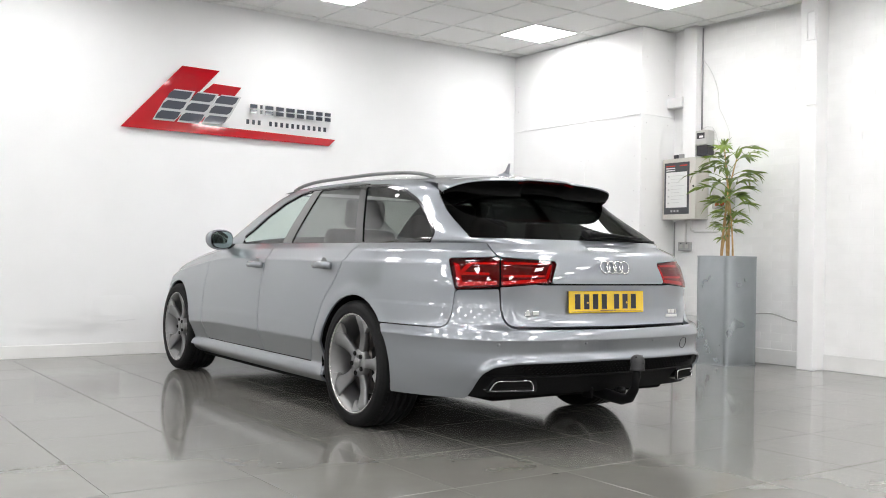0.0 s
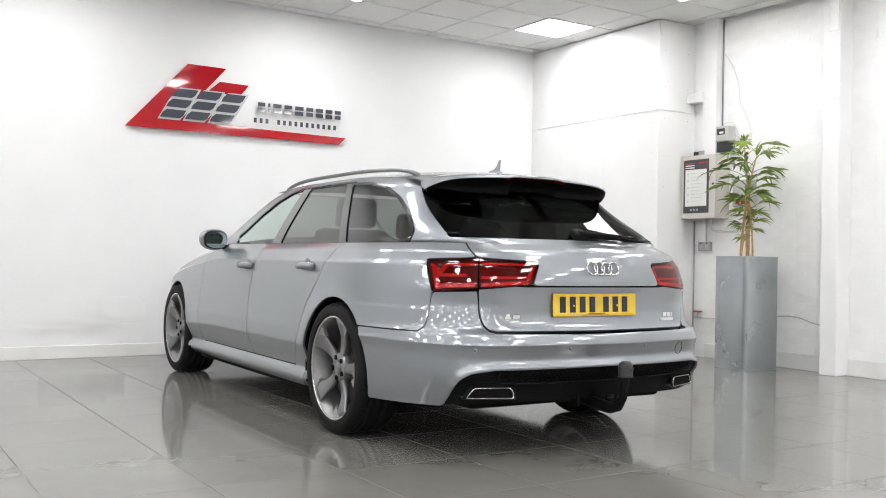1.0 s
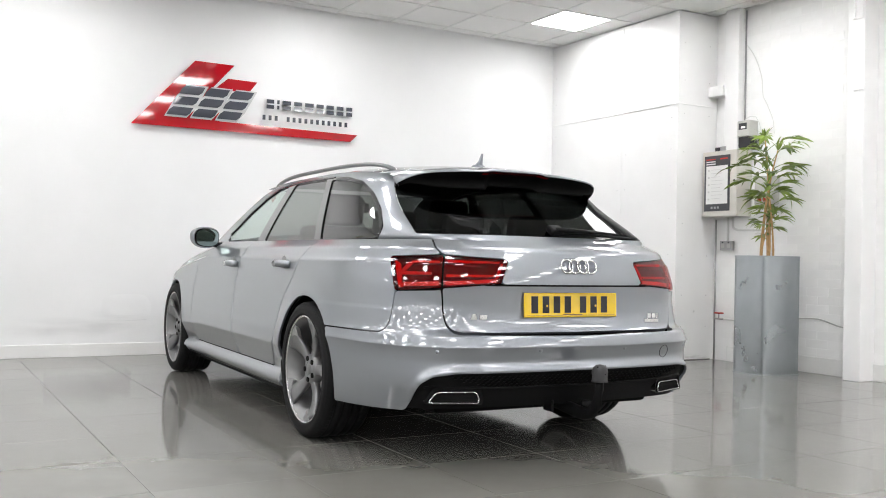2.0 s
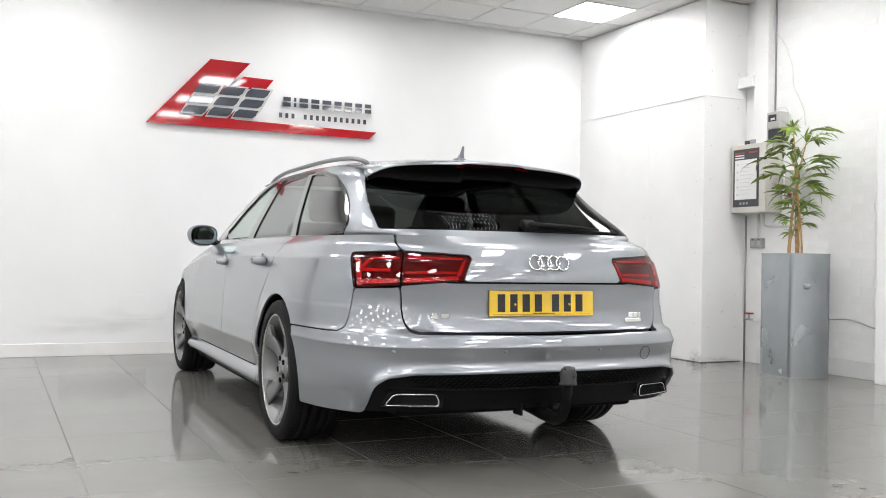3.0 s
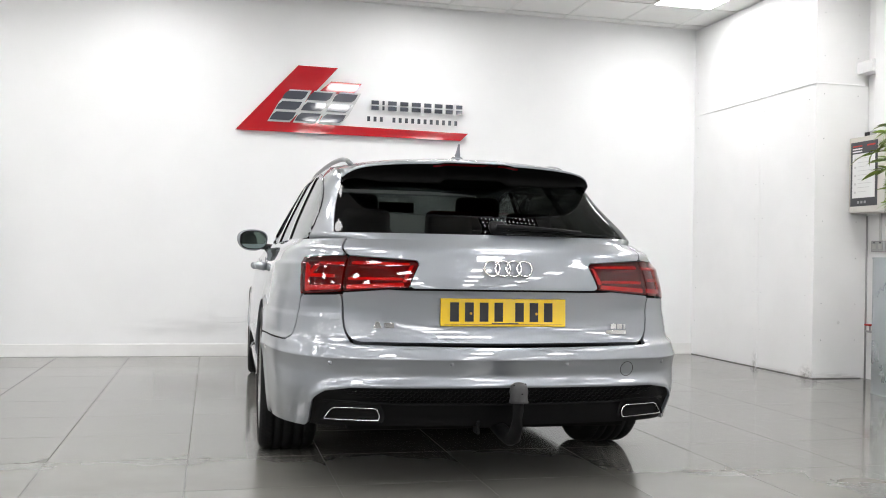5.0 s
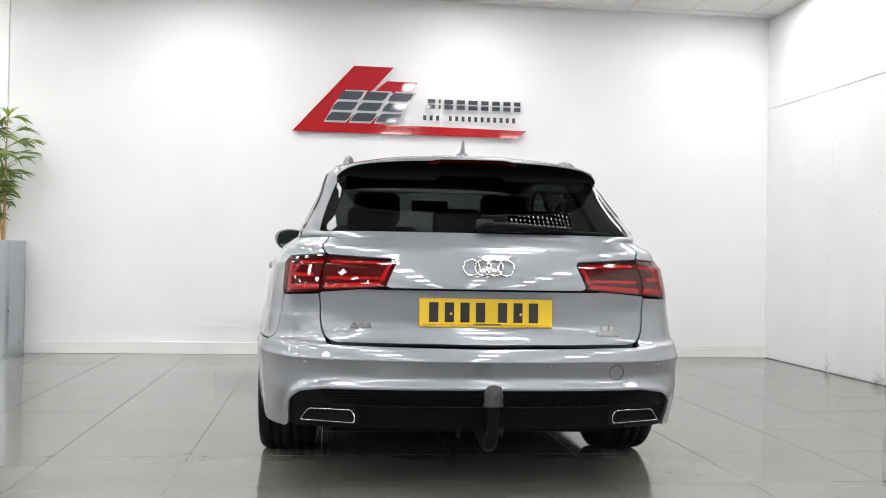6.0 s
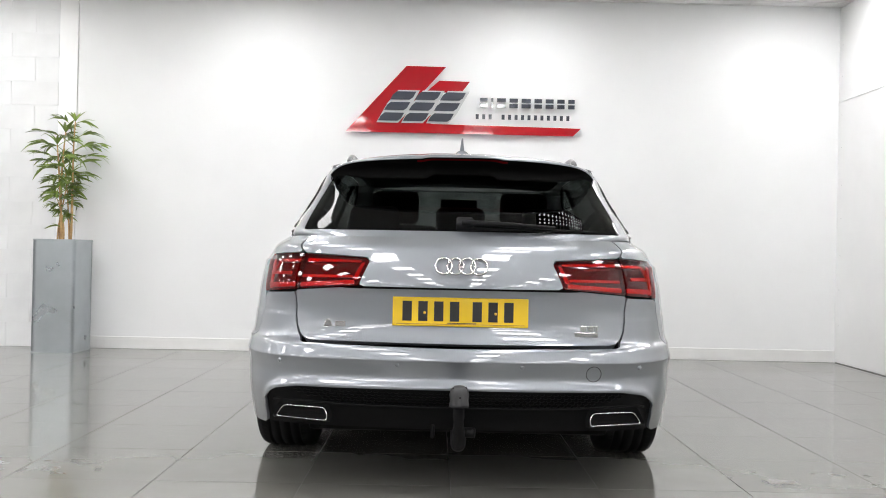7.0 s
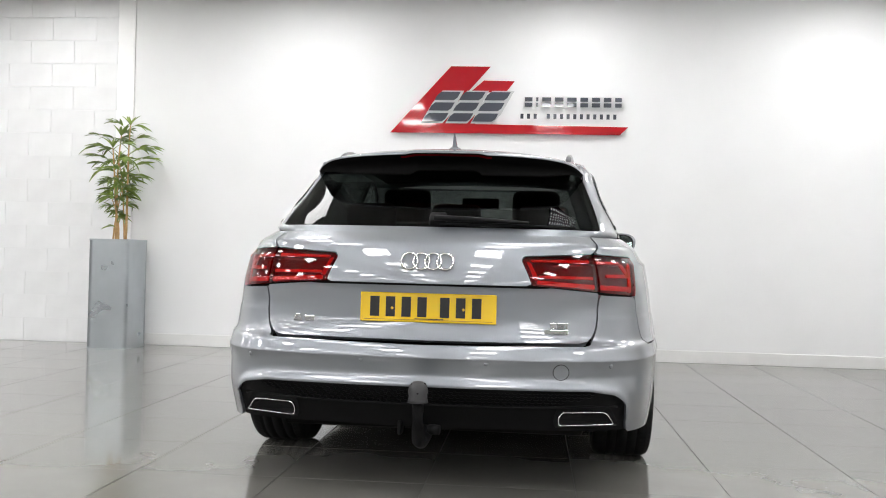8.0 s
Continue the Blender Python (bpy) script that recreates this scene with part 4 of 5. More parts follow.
sides(rail)
aerial = part("aerial", lathe_bm([(0.0, 0.024), (0.012, 0.023), (0.022, 0.019), (0.029, 0.012), (0.033, 0.0), (0.034, -0.012)], 24), M_PAINT, car, "silver-grey stub aerial", True, pose(0.0, -0.165, 1.409, 6))
aerial.scale = (1.0, 1.9, 1.0)
fin = prism_bm([(0.030, 0.012), (-0.022, 0.012), (-0.036, 0.082), (-0.026, 0.082), (-0.010, 0.040)], 0.024, "x", -0.012)
for v in fin.verts:
    v.co.x *= 1 - 0.75 * (v.co.z - 0.012) / 0.07
    v.co.y /= 1.9
part("fin", fin, M_PAINT, aerial)

# door mirrors and handles
def door_mirror(s):
    bm = bmesh.new()
    bmesh.ops.create_uvsphere(bm, u_segments=36, v_segments=24, radius=1.0)
    for v in bm.verts:
        x, y, z = v.co
        f = (abs(x) ** 2.4 + abs(z) ** 2.4) ** (1 / 2.4) / max(math.hypot(x, z), 1e-6)
        x, z = x / f, z / f
        y = max(y, -0.25) * (1.0 if y > 0 else 0.35)
        v.co = ((x * (0.105 + 0.012 * z) + 0.02 * z * s * 0) * 1.0, y * 0.11, z * 0.073)
    ob = part("door_mirror", bm, M_PAINT, car, "grey door mirror housing", True, pose(s * 0.925, 1.945, 1.030, 0, 0, 18 * -s))
    ring = [(0.096 * math.copysign(abs(math.cos(t)) ** 0.75, math.cos(t)), 0.064 * math.copysign(abs(math.sin(t)) ** 0.75, math.sin(t))) for t in np.linspace(0, 2 * math.pi, 41)[:-1]]
    part("mirror_frame", prism_bm(ring, 0.006, "y", -0.0155), M_GLOSS, ob, "black mirror frame")
    part("mirror_glass", prism_bm([(0.92 * p, 0.90 * q) for p, q in ring], 0.004, "y", -0.0215), M_MIRROR, ob, "mirror glass")
    part("mirror_arm", tube_bm([(s * -0.06, 0.03, -0.040), (s * -0.12, 0.03, -0.045), (s * -0.20, 0.05, -0.045)], 0.03, 10, flat=0.75), M_GLOSS, ob, "black mirror foot", True)


sides(door_mirror)


def side_x(z):
    return float(side_width(z))


for doors, y, z in ((rear_doors, 0.385, 0.868), (front_doors, 1.357, 0.856)):
    for ob, s in zip(doors, (-1, 1)):
        x = side_x(z) - 0.002
        # raised grey disc in place of a recessed cup; its tone paints the shade
        cup = [(y + 0.046 * math.cos(t), z + 0.002 + 0.050 * math.sin(t)) for t in np.linspace(0, 2 * math.pi, 25)[:-1]]
        part("cup_shade_disc", prism_bm(cup, 0.004, "x", s * x - 0.002, 0.0015), M_SATIN, ob, "grey disc standing for the shaded handle cup")
        pts = [(s * (x + 0.002), y - 0.090, z + 0.004), (s * (x + 0.030), y - 0.070, z + 0.006), (s * (x + 0.037), y, z + 0.008), (s * (x + 0.030), y + 0.070, z + 0.006), (s * (x + 0.002), y + 0.090, z + 0.004)]
        part("door_handle", tube_bm(pts, 0.014, 10, radii=[0.016, 0.019, 0.018, 0.019, 0.016], flat=1.15), M_PAINT, ob, "", True)

# number plate: characters left as plain bars
plate = part("number_plate", box_bm(-0.26, 0.26, -0.004, 0.004, -0.0555, 0.0555, 0.003), M_PLATE, tailgate, "yellow plate with dark character bars", m=pose(0.0, -1.0305, 0.719, -2.5))
x = -0.226
for k in range(7):
    if k == 4:
        x += 0.026
    part("bar", box_bm(x + 0.004, x + 0.040, -0.0052, -0.004, -0.036, 0.040), M_INK, plate)
    x += 0.0605
part("bar", box_bm(-0.245, 0.245, -0.005, -0.004, -0.0475, -0.046), M_INK, plate)
part("bar", box_bm(-0.05, 0.06, -0.005, -0.004, -0.0445, -0.041), M_INK, plate)
for x in (-0.137, 0.135):
    part("bolt", lathe_bm([(0.0, -0.0075), (0.004, -0.0075), (0.006, -0.004)], 14, "y"), material("yellow plastic bolt cap", (0.75, 0.42, 0.02), 0.3), plate, "", True, pose(x, 0, -0.004))

# four chrome rings, and small chrome badges as plain shapes
emblem = part("emblem", box_bm(-0.006, 0.006, 0.002, 0.004, -0.003, 0.003), M_CHROME, tailgate, "four interlocked chrome rings", m=pose(0, -1.0800, 0.8945, -15))
for k in range(4):
    pts = [(0.0312 * math.cos(t) + (k - 1.5) * 0.0447, -0.0015 if k % 2 else -0.003, 0.0312 * math.sin(t)) for t in np.linspace(0, 2 * math.pi, 49)[:-1]]
    part("ring", tube_bm(pts, 0.0041, 8, True), M_CHROME, emblem, "", True)
for x0, x1, z, h, lean in ((-0.525, -0.490, 0.668, 0.026, 0.010), (-0.480, -0.442, 0.666, 0.020, 0.0)):
    y = tail_y((x0 + x1) / 2, z, True)
    part("badge", prism_bm([(x0, z - h / 2), (x1, z - h / 2), (x1 - lean, z + h / 2), (x0 + lean, z + h / 2)], 0.004, "y", y - 0.005, 0.001), M_CHROME, tailgate, "small chrome badge")
for x0, x1, z, h in ((0.462, 0.486, 0.665, 0.022), (0.490, 0.514, 0.665, 0.022), (0.518, 0.528, 0.665, 0.022), (0.440, 0.528, 0.642, 0.016)):
    y = tail_y((x0 + x1) / 2, z, True)
    part("badge", prism_bm([(x0, z - h / 2), (x1, z - h / 2), (x1, z + h / 2), (x0, z + h / 2)], 0.004, "y", y - 0.005, 0.001), M_CHROME, tailgate, "small chrome badge")

# rear wiper
wy = glass_y(1.06) - 0.012
wiper = part("rear_wiper", box_bm(-0.035, 0.035, -0.022, 0.016, -0.030, 0.034, 0.012, 3), M_BLACK, tailgate, "black rear wiper", True, pose(0.012, wy - 0.008, 1.058, -58))
arm = [(0.0, wy - 0.032, 1.066), (0.12, wy - 0.034, 1.064), (0.25, wy - 0.034, 1.058), (0.37, wy - 0.028, 1.052)]
arm_bm = tube_bm(arm, 0.016, 8, radii=[0.018, 0.016, 0.013, 0.010], flat=0.7)
part("wiper_arm", arm_bm, M_BLACK, tailgate, "black wiper arm", True)
part("wiper_blade", tube_bm([(0.02, glass_y(1.045) - 0.016, 1.045), (0.30, glass_y(1.044, 0.30) - 0.016, 1.044), (0.55, glass_y(1.040, 0.55) - 0.012, 1.040)], 0.008, 6, radii=[0.007, 0.008, 0.004]), M_BLACK, tailgate, "thin rubber wiper blade", True)

# parking sensors and towing-eye cover
for x, z in ((-0.69, 0.522), (-0.233, 0.526), (0.233, 0.526), (0.69, 0.522)):
    y = tail_y(x, z)
    turn = math.degrees(math.atan2(tail_y(abs(x) + 0.01, z) - tail_y(abs(x) - 0.01, z), 0.02)) * (1 if x > 0 else -1)
    part("parking_sensor", lathe_bm([(0.0, -0.0012), (0.0085, -0.0012), (0.0088, 0.0002), (0.0102, 0.0002), (0.0105, -0.0004), (0.0108, 0.006)], 20, "y"), M_PAINT, rear_bumper, "round parking sensor", True, pose(x, y + 0.0005, z, 10, 0, turn))
pts = [(0.505 + 0.029 * math.cos(t), tail_y(0.505 + 0.029 * math.cos(t), 0.50 + 0.029 * math.sin(t)) - 0.0005, 0.50 + 0.029 * math.sin(t)) for t in np.linspace(0, 2 * math.pi, 33)[:-1]]
part("towing_eye_cover", tube_bm(pts, 0.0012, 5, True), M_SHELL, rear_bumper, "round towing-eye cover joint")


# exhaust tips
def exhaust(s):
    corners = [(0.709, 0.300, 0.010), (0.677, 0.349, 0.018), (0.510, 0.350, 0.014), (0.496, 0.320, 0.010), (0.500, 0.298, 0.009)]
    outer = []
    for i, (x, z, r) in enumerate(corners):
        a, b, c = Vector(corners[i - 1][:2]), Vector((x, z)), Vector(corners[(i + 1) % 5][:2])
        p, q = b + (a - b).normalized() * r, b + (c - b).normalized() * r
        for t in (0, 0.25, 0.5, 0.75, 1):
            v = p * (1 - t) ** 2 + b * 2 * t * (1 - t) + q * t * t
            outer.append((v.x, v.y))
    cx, cz = 0.6, 0.322
    V, F = [], []

    def ring(scale_x, scale_z, back):
        n = len(V)
        for x, z in outer:
            px, pz = cx + (x - cx) * scale_x, cz + (z - cz) * scale_z
            V.append((s * px, tail_y(x, 0.40) + 0.018 + back + 0.10 * (pz - 0.292), pz))
        return n
    r = [ring(1.0, 1.0, 0.12), ring(1.0, 1.0, 0.003), ring(0.992, 0.97, 0.0), ring(0.968, 0.88, 0.0), ring(0.958, 0.84, 0.004), ring(0.945, 0.80, 0.10)]
    k = len(outer)
    for a, b in zip(r, r[1:]):
        for i in range(k):
            f = (a + i, a + (i + 1) % k, b + (i + 1) % k, b + i)
            F.append(f if s < 0 else tuple(reversed(f)))
    tip = child("exhaust_tip", mesh_from("exhaust_tip", V, F, M_CHROME), insert, "flattened chrome exhaust tip")
    back = [V[r[-1] + i] for i in range(k)]
    # black plate near the mouth replaces the shade of a deep pipe
    child("bore", mesh_from("bore", [(x, y - 0.088, z) for x, y, z in back], [tuple(range(k))], M_SHELL, False), tip, "black plate standing for the shade inside the exhaust")
    hood = [(s * (cx + (x - cx) * 1.16), cz + 0.006 + (z - cz) * 1.5) for x, z in outer]
    V2 = [(x, tail_y(x, 0.42) + 0.028, z) for x, z in hood] + [(s * x, tail_y(x, 0.40) + 0.034 + 0.10 * (z - 0.292), z) for x, z in outer]
    F2 = [(i, (i + 1) % k, k + (i + 1) % k, k + i) for i in range(k)]
    child("exhaust_surround", mesh_from("exhaust_surround", V2, F2 if s < 0 else [tuple(reversed(f)) for f in F2], M_BLACK), insert, "moulded black exhaust surround")


sides(exhaust)

# honeycomb grille band across the insert
V, F = [], []
for r in range(5):
    z = 0.374 + r * 0.0115
    for c in range(-27, 28):
        x = c * 0.026 + (0.013 if r % 2 else 0)
        if abs(x) > 0.64 or z < 0.366 + max(0, abs(x) - 0.44) * 0.22:
            continue
        y = tail_y(x, z) + 0.007
        slope = (tail_y(abs(x) + 0.005, z) - tail_y(max(abs(x) - 0.005, 0), z)) / 0.01 * (1 if x > 0 else -1)
        lean = (tail_y(x, z + 0.005) - tail_y(x, z - 0.005)) / 0.01
        n = len(V)
        for k, depth in ((1.0, 0.0), (0.80, 0.0), (0.72, 0.008)):
            for t in range(6):
                a = math.pi / 3 * t
                dx, dz = 0.0135 * k * math.cos(a), 0.0072 * k * math.sin(a)
                V.append((x + dx, y + dx * slope + dz * lean + depth, z + dz))
        for b in (0, 6):
            for t in range(6):
                F.append((n + b + t, n + b + (t + 1) % 6, n + b + 6 + (t + 1) % 6, n + b + 6 + t))
child("grille", mesh_from("grille", V, F, M_BLACK, False), insert, "black honeycomb grille band")
part("valance_edge", tube_bm([(x, tail_y(x, 0.36) + 0.004, 0.364 + 0.012 * max(0, (abs(x) - 0.42) / 0.3) * (abs(x) < 0.72)) for x in np.linspace(-0.72, 0.72, 41)], 0.005, 6), M_BLACK, insert, "", True)

# tow bar
tow = part("tow_bar", tube_bm([(0, -0.85, 0.27), (0, -1.06, 0.245), (0, -1.15, 0.238), (0, -1.20, 0.252), (0, -1.232, 0.30), (0, -1.246, 0.36), (0, -1.25, 0.41)], 0.024, 14, radii=[0.03, 0.03, 0.028, 0.026, 0.023, 0.021, 0.019]), M_BLACK, car, "black swan-neck tow bar", True)
cap_bm = lathe_bm([(0.0, 0.475), (0.018, 0.472), (0.031, 0.460), (0.036, 0.440), (0.033, 0.42), (0.035, 0.408), (0.037, 0.398), (0.030, 0.397)], 28)
part("ball_cap", cap_bm, material("worn black rubber", (0.03, 0.03, 0.032), 0.6, bump=0.5, bump_scale=120), tow, "worn rubber ball cap", True, pose(0, -1.251, -0.004))
for k in range(14):
    a = 2.399 * k
    h = 0.425 + 0.04 * (k / 14)
    r = 0.0345 - 0.010 * (k / 14)
    part("stud", lathe_bm([(0, 0.003), (0.004, 0.002), (0.005, -0.002)], 8), M_BLACK, tow, "", True, pose(0, -1.251, h) @ pose(0, 0, 0, 0, 0, math.degrees(a)) @ pose(r, 0, 0, 0, 90 - 25 * k / 14, 0))
part("tow_socket", tube_bm([(0.022, -1.09, 0.272), (0.062, -1.10, 0.272)], 0.019, 14), M_BLACK, tow, "round electric socket", True)
part("tow_bracket", box_bm(-0.14, 0.10, -0.96, -0.92, 0.25, 0.31, 0.008), M_SHELL, tow, "steel bracket")
part("tow_hook", box_bm(-0.105, -0.09, -1.04, -0.97, 0.235, 0.29, 0.006), M_BLACK, tow, "steel eye plate")
part("silencer", lathe_bm([(0.0, -0.42), (0.10, -0.42), (0.12, -0.38), (0.12, 0.38), (0.10, 0.42), (0.0, 0.42)], 24, "x"), M_SHELL, car, "dark exhaust silencer", True, pose(0, -0.72, 0.33))


# wheels
def wheel(s, y):
    w = part("wheel", lathe_bm([(0.272, 0.112), (0.274, 0.118), (0.269, 0.122), (0.262, 0.118), (0.255, 0.104), (0.245, 0.09), (0.232, 0.0), (0.24, -0.1), (0.262, -0.118)], 72, "x"),
             M_ALLOY, car, "titanium-grey five-spoke alloy wheel", True, pose(s * (0.796 if y < 1 else 0.790), y, WHEEL_R, 0, 0, 0 if s > 0 else 180))
    tread = [(0.260, -0.118), (0.275, -0.128), (0.305, -0.130), (0.330, -0.120), (0.340, -0.104)]
    for g in (-0.066, -0.024, 0.024, 0.066):
        tread += [(0.343, g - 0.006), (0.336, g - 0.005), (0.336, g + 0.005), (0.343, g + 0.006)]
    tread += [(0.340, 0.104), (0.330, 0.120), (0.322, 0.124), (0.320, 0.1275), (0.302, 0.130), (0.284, 0.1285), (0.278, 0.130), (0.272, 0.121)]
    part("tyre", lathe_bm(tread, 96, "x"), M_RUBBER, w, "low-profile black tyre", True)
    # shoulder blocks
    V, F = [], []
    for k in range(72):
        a0, a1 = 2 * math.pi * k / 72, 2 * math.pi * (k + 0.72) / 72
        n = len(V)
        for r, h in ((0.3435, 0.074), (0.3415, 0.102), (0.3325, 0.119), (0.324, 0.1245)):
            for a in (a0, a1):
                V.append((h + 0.0012, r * math.cos(a + h * 1.2), r * math.sin(a + h * 1.2)))
        for q in range(3):
            F.append((n + 2 * q, n + 2 * q + 1, n + 2 * q + 3, n + 2 * q + 2))
    V += [(-x, yy, zz) for x, yy, zz in V]
    half = len(F)
    F += [tuple(reversed([i + len(V) // 2 for i in f])) for f in F[:half]]
    child("tread", mesh_from("tread", V, F, M_RUBBER, False), w, "tyre shoulder blocks")["kind"] = "stuff"
    # spokes: blades that widen to one side at the rim
    for k in range(5):
        bm = bmesh.new()
        loops = []
        for r in np.linspace(0.030, 0.258, 12):
            t = (r - 0.03) / 0.228
            wide = 0.024 + 0.002 * t + 0.048 * t**3.4
            shift = 0.004 + 0.024 * t**2.4
            h = 0.092 - 0.016 * math.sin(math.pi * min(t * 1.15, 1)) + 0.022 * t**2
            deep = 0.042 - 0.018 * t
            loops.append([bm.verts.new((hh, p + shift, r)) for hh, p in ((h - 0.004, -wide), (h, -wide * 0.80), (h + 0.002, 0), (h, wide * 0.82), (h - 0.004, wide), (h - deep, wide * 0.72), (h - deep, -wide * 0.72))])
        for p, q in zip(loops, loops[1:]):
            for i in range(7):
                bm.faces.new((p[i], p[(i + 1) % 7], q[(i + 1) % 7], q[i]))
        bm.faces.new(loops[0])
        bm.faces.new(loops[-1])
        bmesh.ops.recalc_face_normals(bm, faces=bm.faces)
        part("spoke", bm, M_ALLOY, w, "", True, pose(0, 0, 0, 72 * k - 12))
        facet = bmesh.new()
        pts = [(0.1175, 0.022, 0.260), (0.1175, 0.106, 0.238), (0.110, 0.084, 0.205), (0.107, 0.068, 0.190), (0.1115, 0.052, 0.228)]
        facet.faces.new([facet.verts.new(p) for p in pts])
        ext = bmesh.ops.extrude_face_region(facet, geom=list(facet.faces))
        for v in ext["geom"]:
            if isinstance(v, bmesh.types.BMVert):
                v.co.x -= 0.02
        bmesh.ops.recalc_face_normals(facet, faces=facet.faces)
        part("cut_facet", facet, M_FACET, w, "paler grey spoke tip", m=pose(0, 0, 0, 72 * k - 12))
        # no hole is cut: a black disc paints its dark inside
        part("bolt_hole_disc", lathe_bm([(0.0, 0.0945), (0.0105, 0.0945), (0.013, 0.0955), (0.0135, 0.080)], 14, "x"), M_SHELL, w, "black disc standing for a shaded wheel bolt hole", True, pose(0, 0, 0, 72 * k + 24) @ pose(0, 0, 0.056))
    part("hub", lathe_bm([(0.0, 0.0965), (0.026, 0.0965), (0.030, 0.094), (0.032, 0.090), (0.068, 0.089), (0.076, 0.080), (0.078, 0.05)], 36, "x"), M_ALLOY, w, "alloy hub and centre cap", True)
    part("rim_edge", lathe_bm([(0.2635, 0.1195), (0.267, 0.1228), (0.2725, 0.1222), (0.2745, 0.119)], 72, "x"), M_CUT, w, "bright turned rim edge", True)
    part("brake_disc", lathe_bm([(0.06, 0.045), (0.085, 0.045), (0.09, 0.03), (0.172, 0.03), (0.172, 0.0), (0.06, 0.0)], 48, "x"), M_DISC, w, "steel brake disc", True)
    # added disc blocks light behind the brake, so gaps between spokes stay dark
    part("backing_disc", lathe_bm([(0.0, -0.02), (0.225, -0.02), (0.228, -0.03), (0.0, -0.03)], 40, "x"), M_SHELL, w, "black disc added to keep the spoke gaps dark", True)
    part("brake_caliper", box_bm(-0.02, 0.05, 0.075, 0.165, -0.10, 0.10, 0.02), M_BLACK, w, "dark brake caliper")
    # arch liner
    V, F = [], []
    for t in np.linspace(-0.15, math.pi + 0.15, 25):
        c, z = 0.385 * math.cos(t), 0.345 + 0.385 * math.sin(t)
        V += [(s * (0.905 if y < 1 else 0.85), y + c, z), (s * 0.50, y + c, z)]
    F = [(2 * i, 2 * i + 2, 2 * i + 3, 2 * i + 1) for i in range(24)]
    n = len(V)
    F.append(tuple(2 * i + 1 for i in range(25)))
    child("arch_liner", mesh_from("arch_liner", V, F, M_SHELL, False), car, "black wheel-arch liner")


for y in (-0.02, AXLE_F):
    sides(lambda s: wheel(s, y))


# cabin
def seat(x, y, wide, group_top):
    cushion = part("seat", box_bm(-wide, wide, -0.25, 0.27, -0.10, 0.06, 0.05, 3), M_SEAT, car, "dark leather seat", True, pose(x, y, 0.50))
    part("backrest", box_bm(-wide, wide, -0.065, 0.065, -0.05, group_top, 0.05, 3), M_SEAT, cushion, "", True, pose(0, -0.28, 0.02, 14))
    return cushion


for x in (-0.37, 0.37):
    c = seat(x, 1.30, 0.25, 0.60)
    part("headrest", box_bm(-0.135, 0.135, -0.05, 0.05, -0.09, 0.10, 0.04, 3), M_SEAT, c, "", True, pose(0, -0.46, 0.70, 10))
c = seat(0, 0.42, 0.62, 0.50)
for x in (-0.42, 0.0, 0.42):
    part("headrest", box_bm(-0.12, 0.12, -0.045, 0.045, -0.06, 0.085, 0.035, 3), M_SEAT, c, "", True, pose(x, -0.43, 0.585, 10))
part("load_cover", box_bm(-0.68, 0.68, -0.80, 0.02, 0.955, 0.965), M_SEAT, car, "black luggage cover")
part("dashboard", box_bm(-0.70, 0.70, 1.78, 2.15, 0.75, 1.0, 0.06, 3), M_SEAT, car, "dark dashboard", True)
wheel_pts = [(0.37 + 0.18 * math.cos(t), 1.72 + 0.05 * math.sin(t), 0.90 + 0.17 * math.sin(t)) for t in np.linspace(0, 2 * math.pi, 33)[:-1]]
part("steering_wheel", tube_bm(wheel_pts, 0.014, 8, True), M_SEAT, car, "black steering wheel", True)
part("cabin_mirror", box_bm(-0.12, 0.12, -0.015, 0.015, -0.035, 0.035, 0.012, 3), M_BLACK, car, "black rear-view mirror", True, pose(0, 1.55, 1.265))
V, F = sheet(np.linspace(-0.55, 0.55, 21), np.linspace(-0.30, 1.36, 21), lambda x, y: roof_z(x, y) - 0.035)
child("headlining", mesh_from("headlining", V, F, M_HEADLINE), car, "dark headlining")


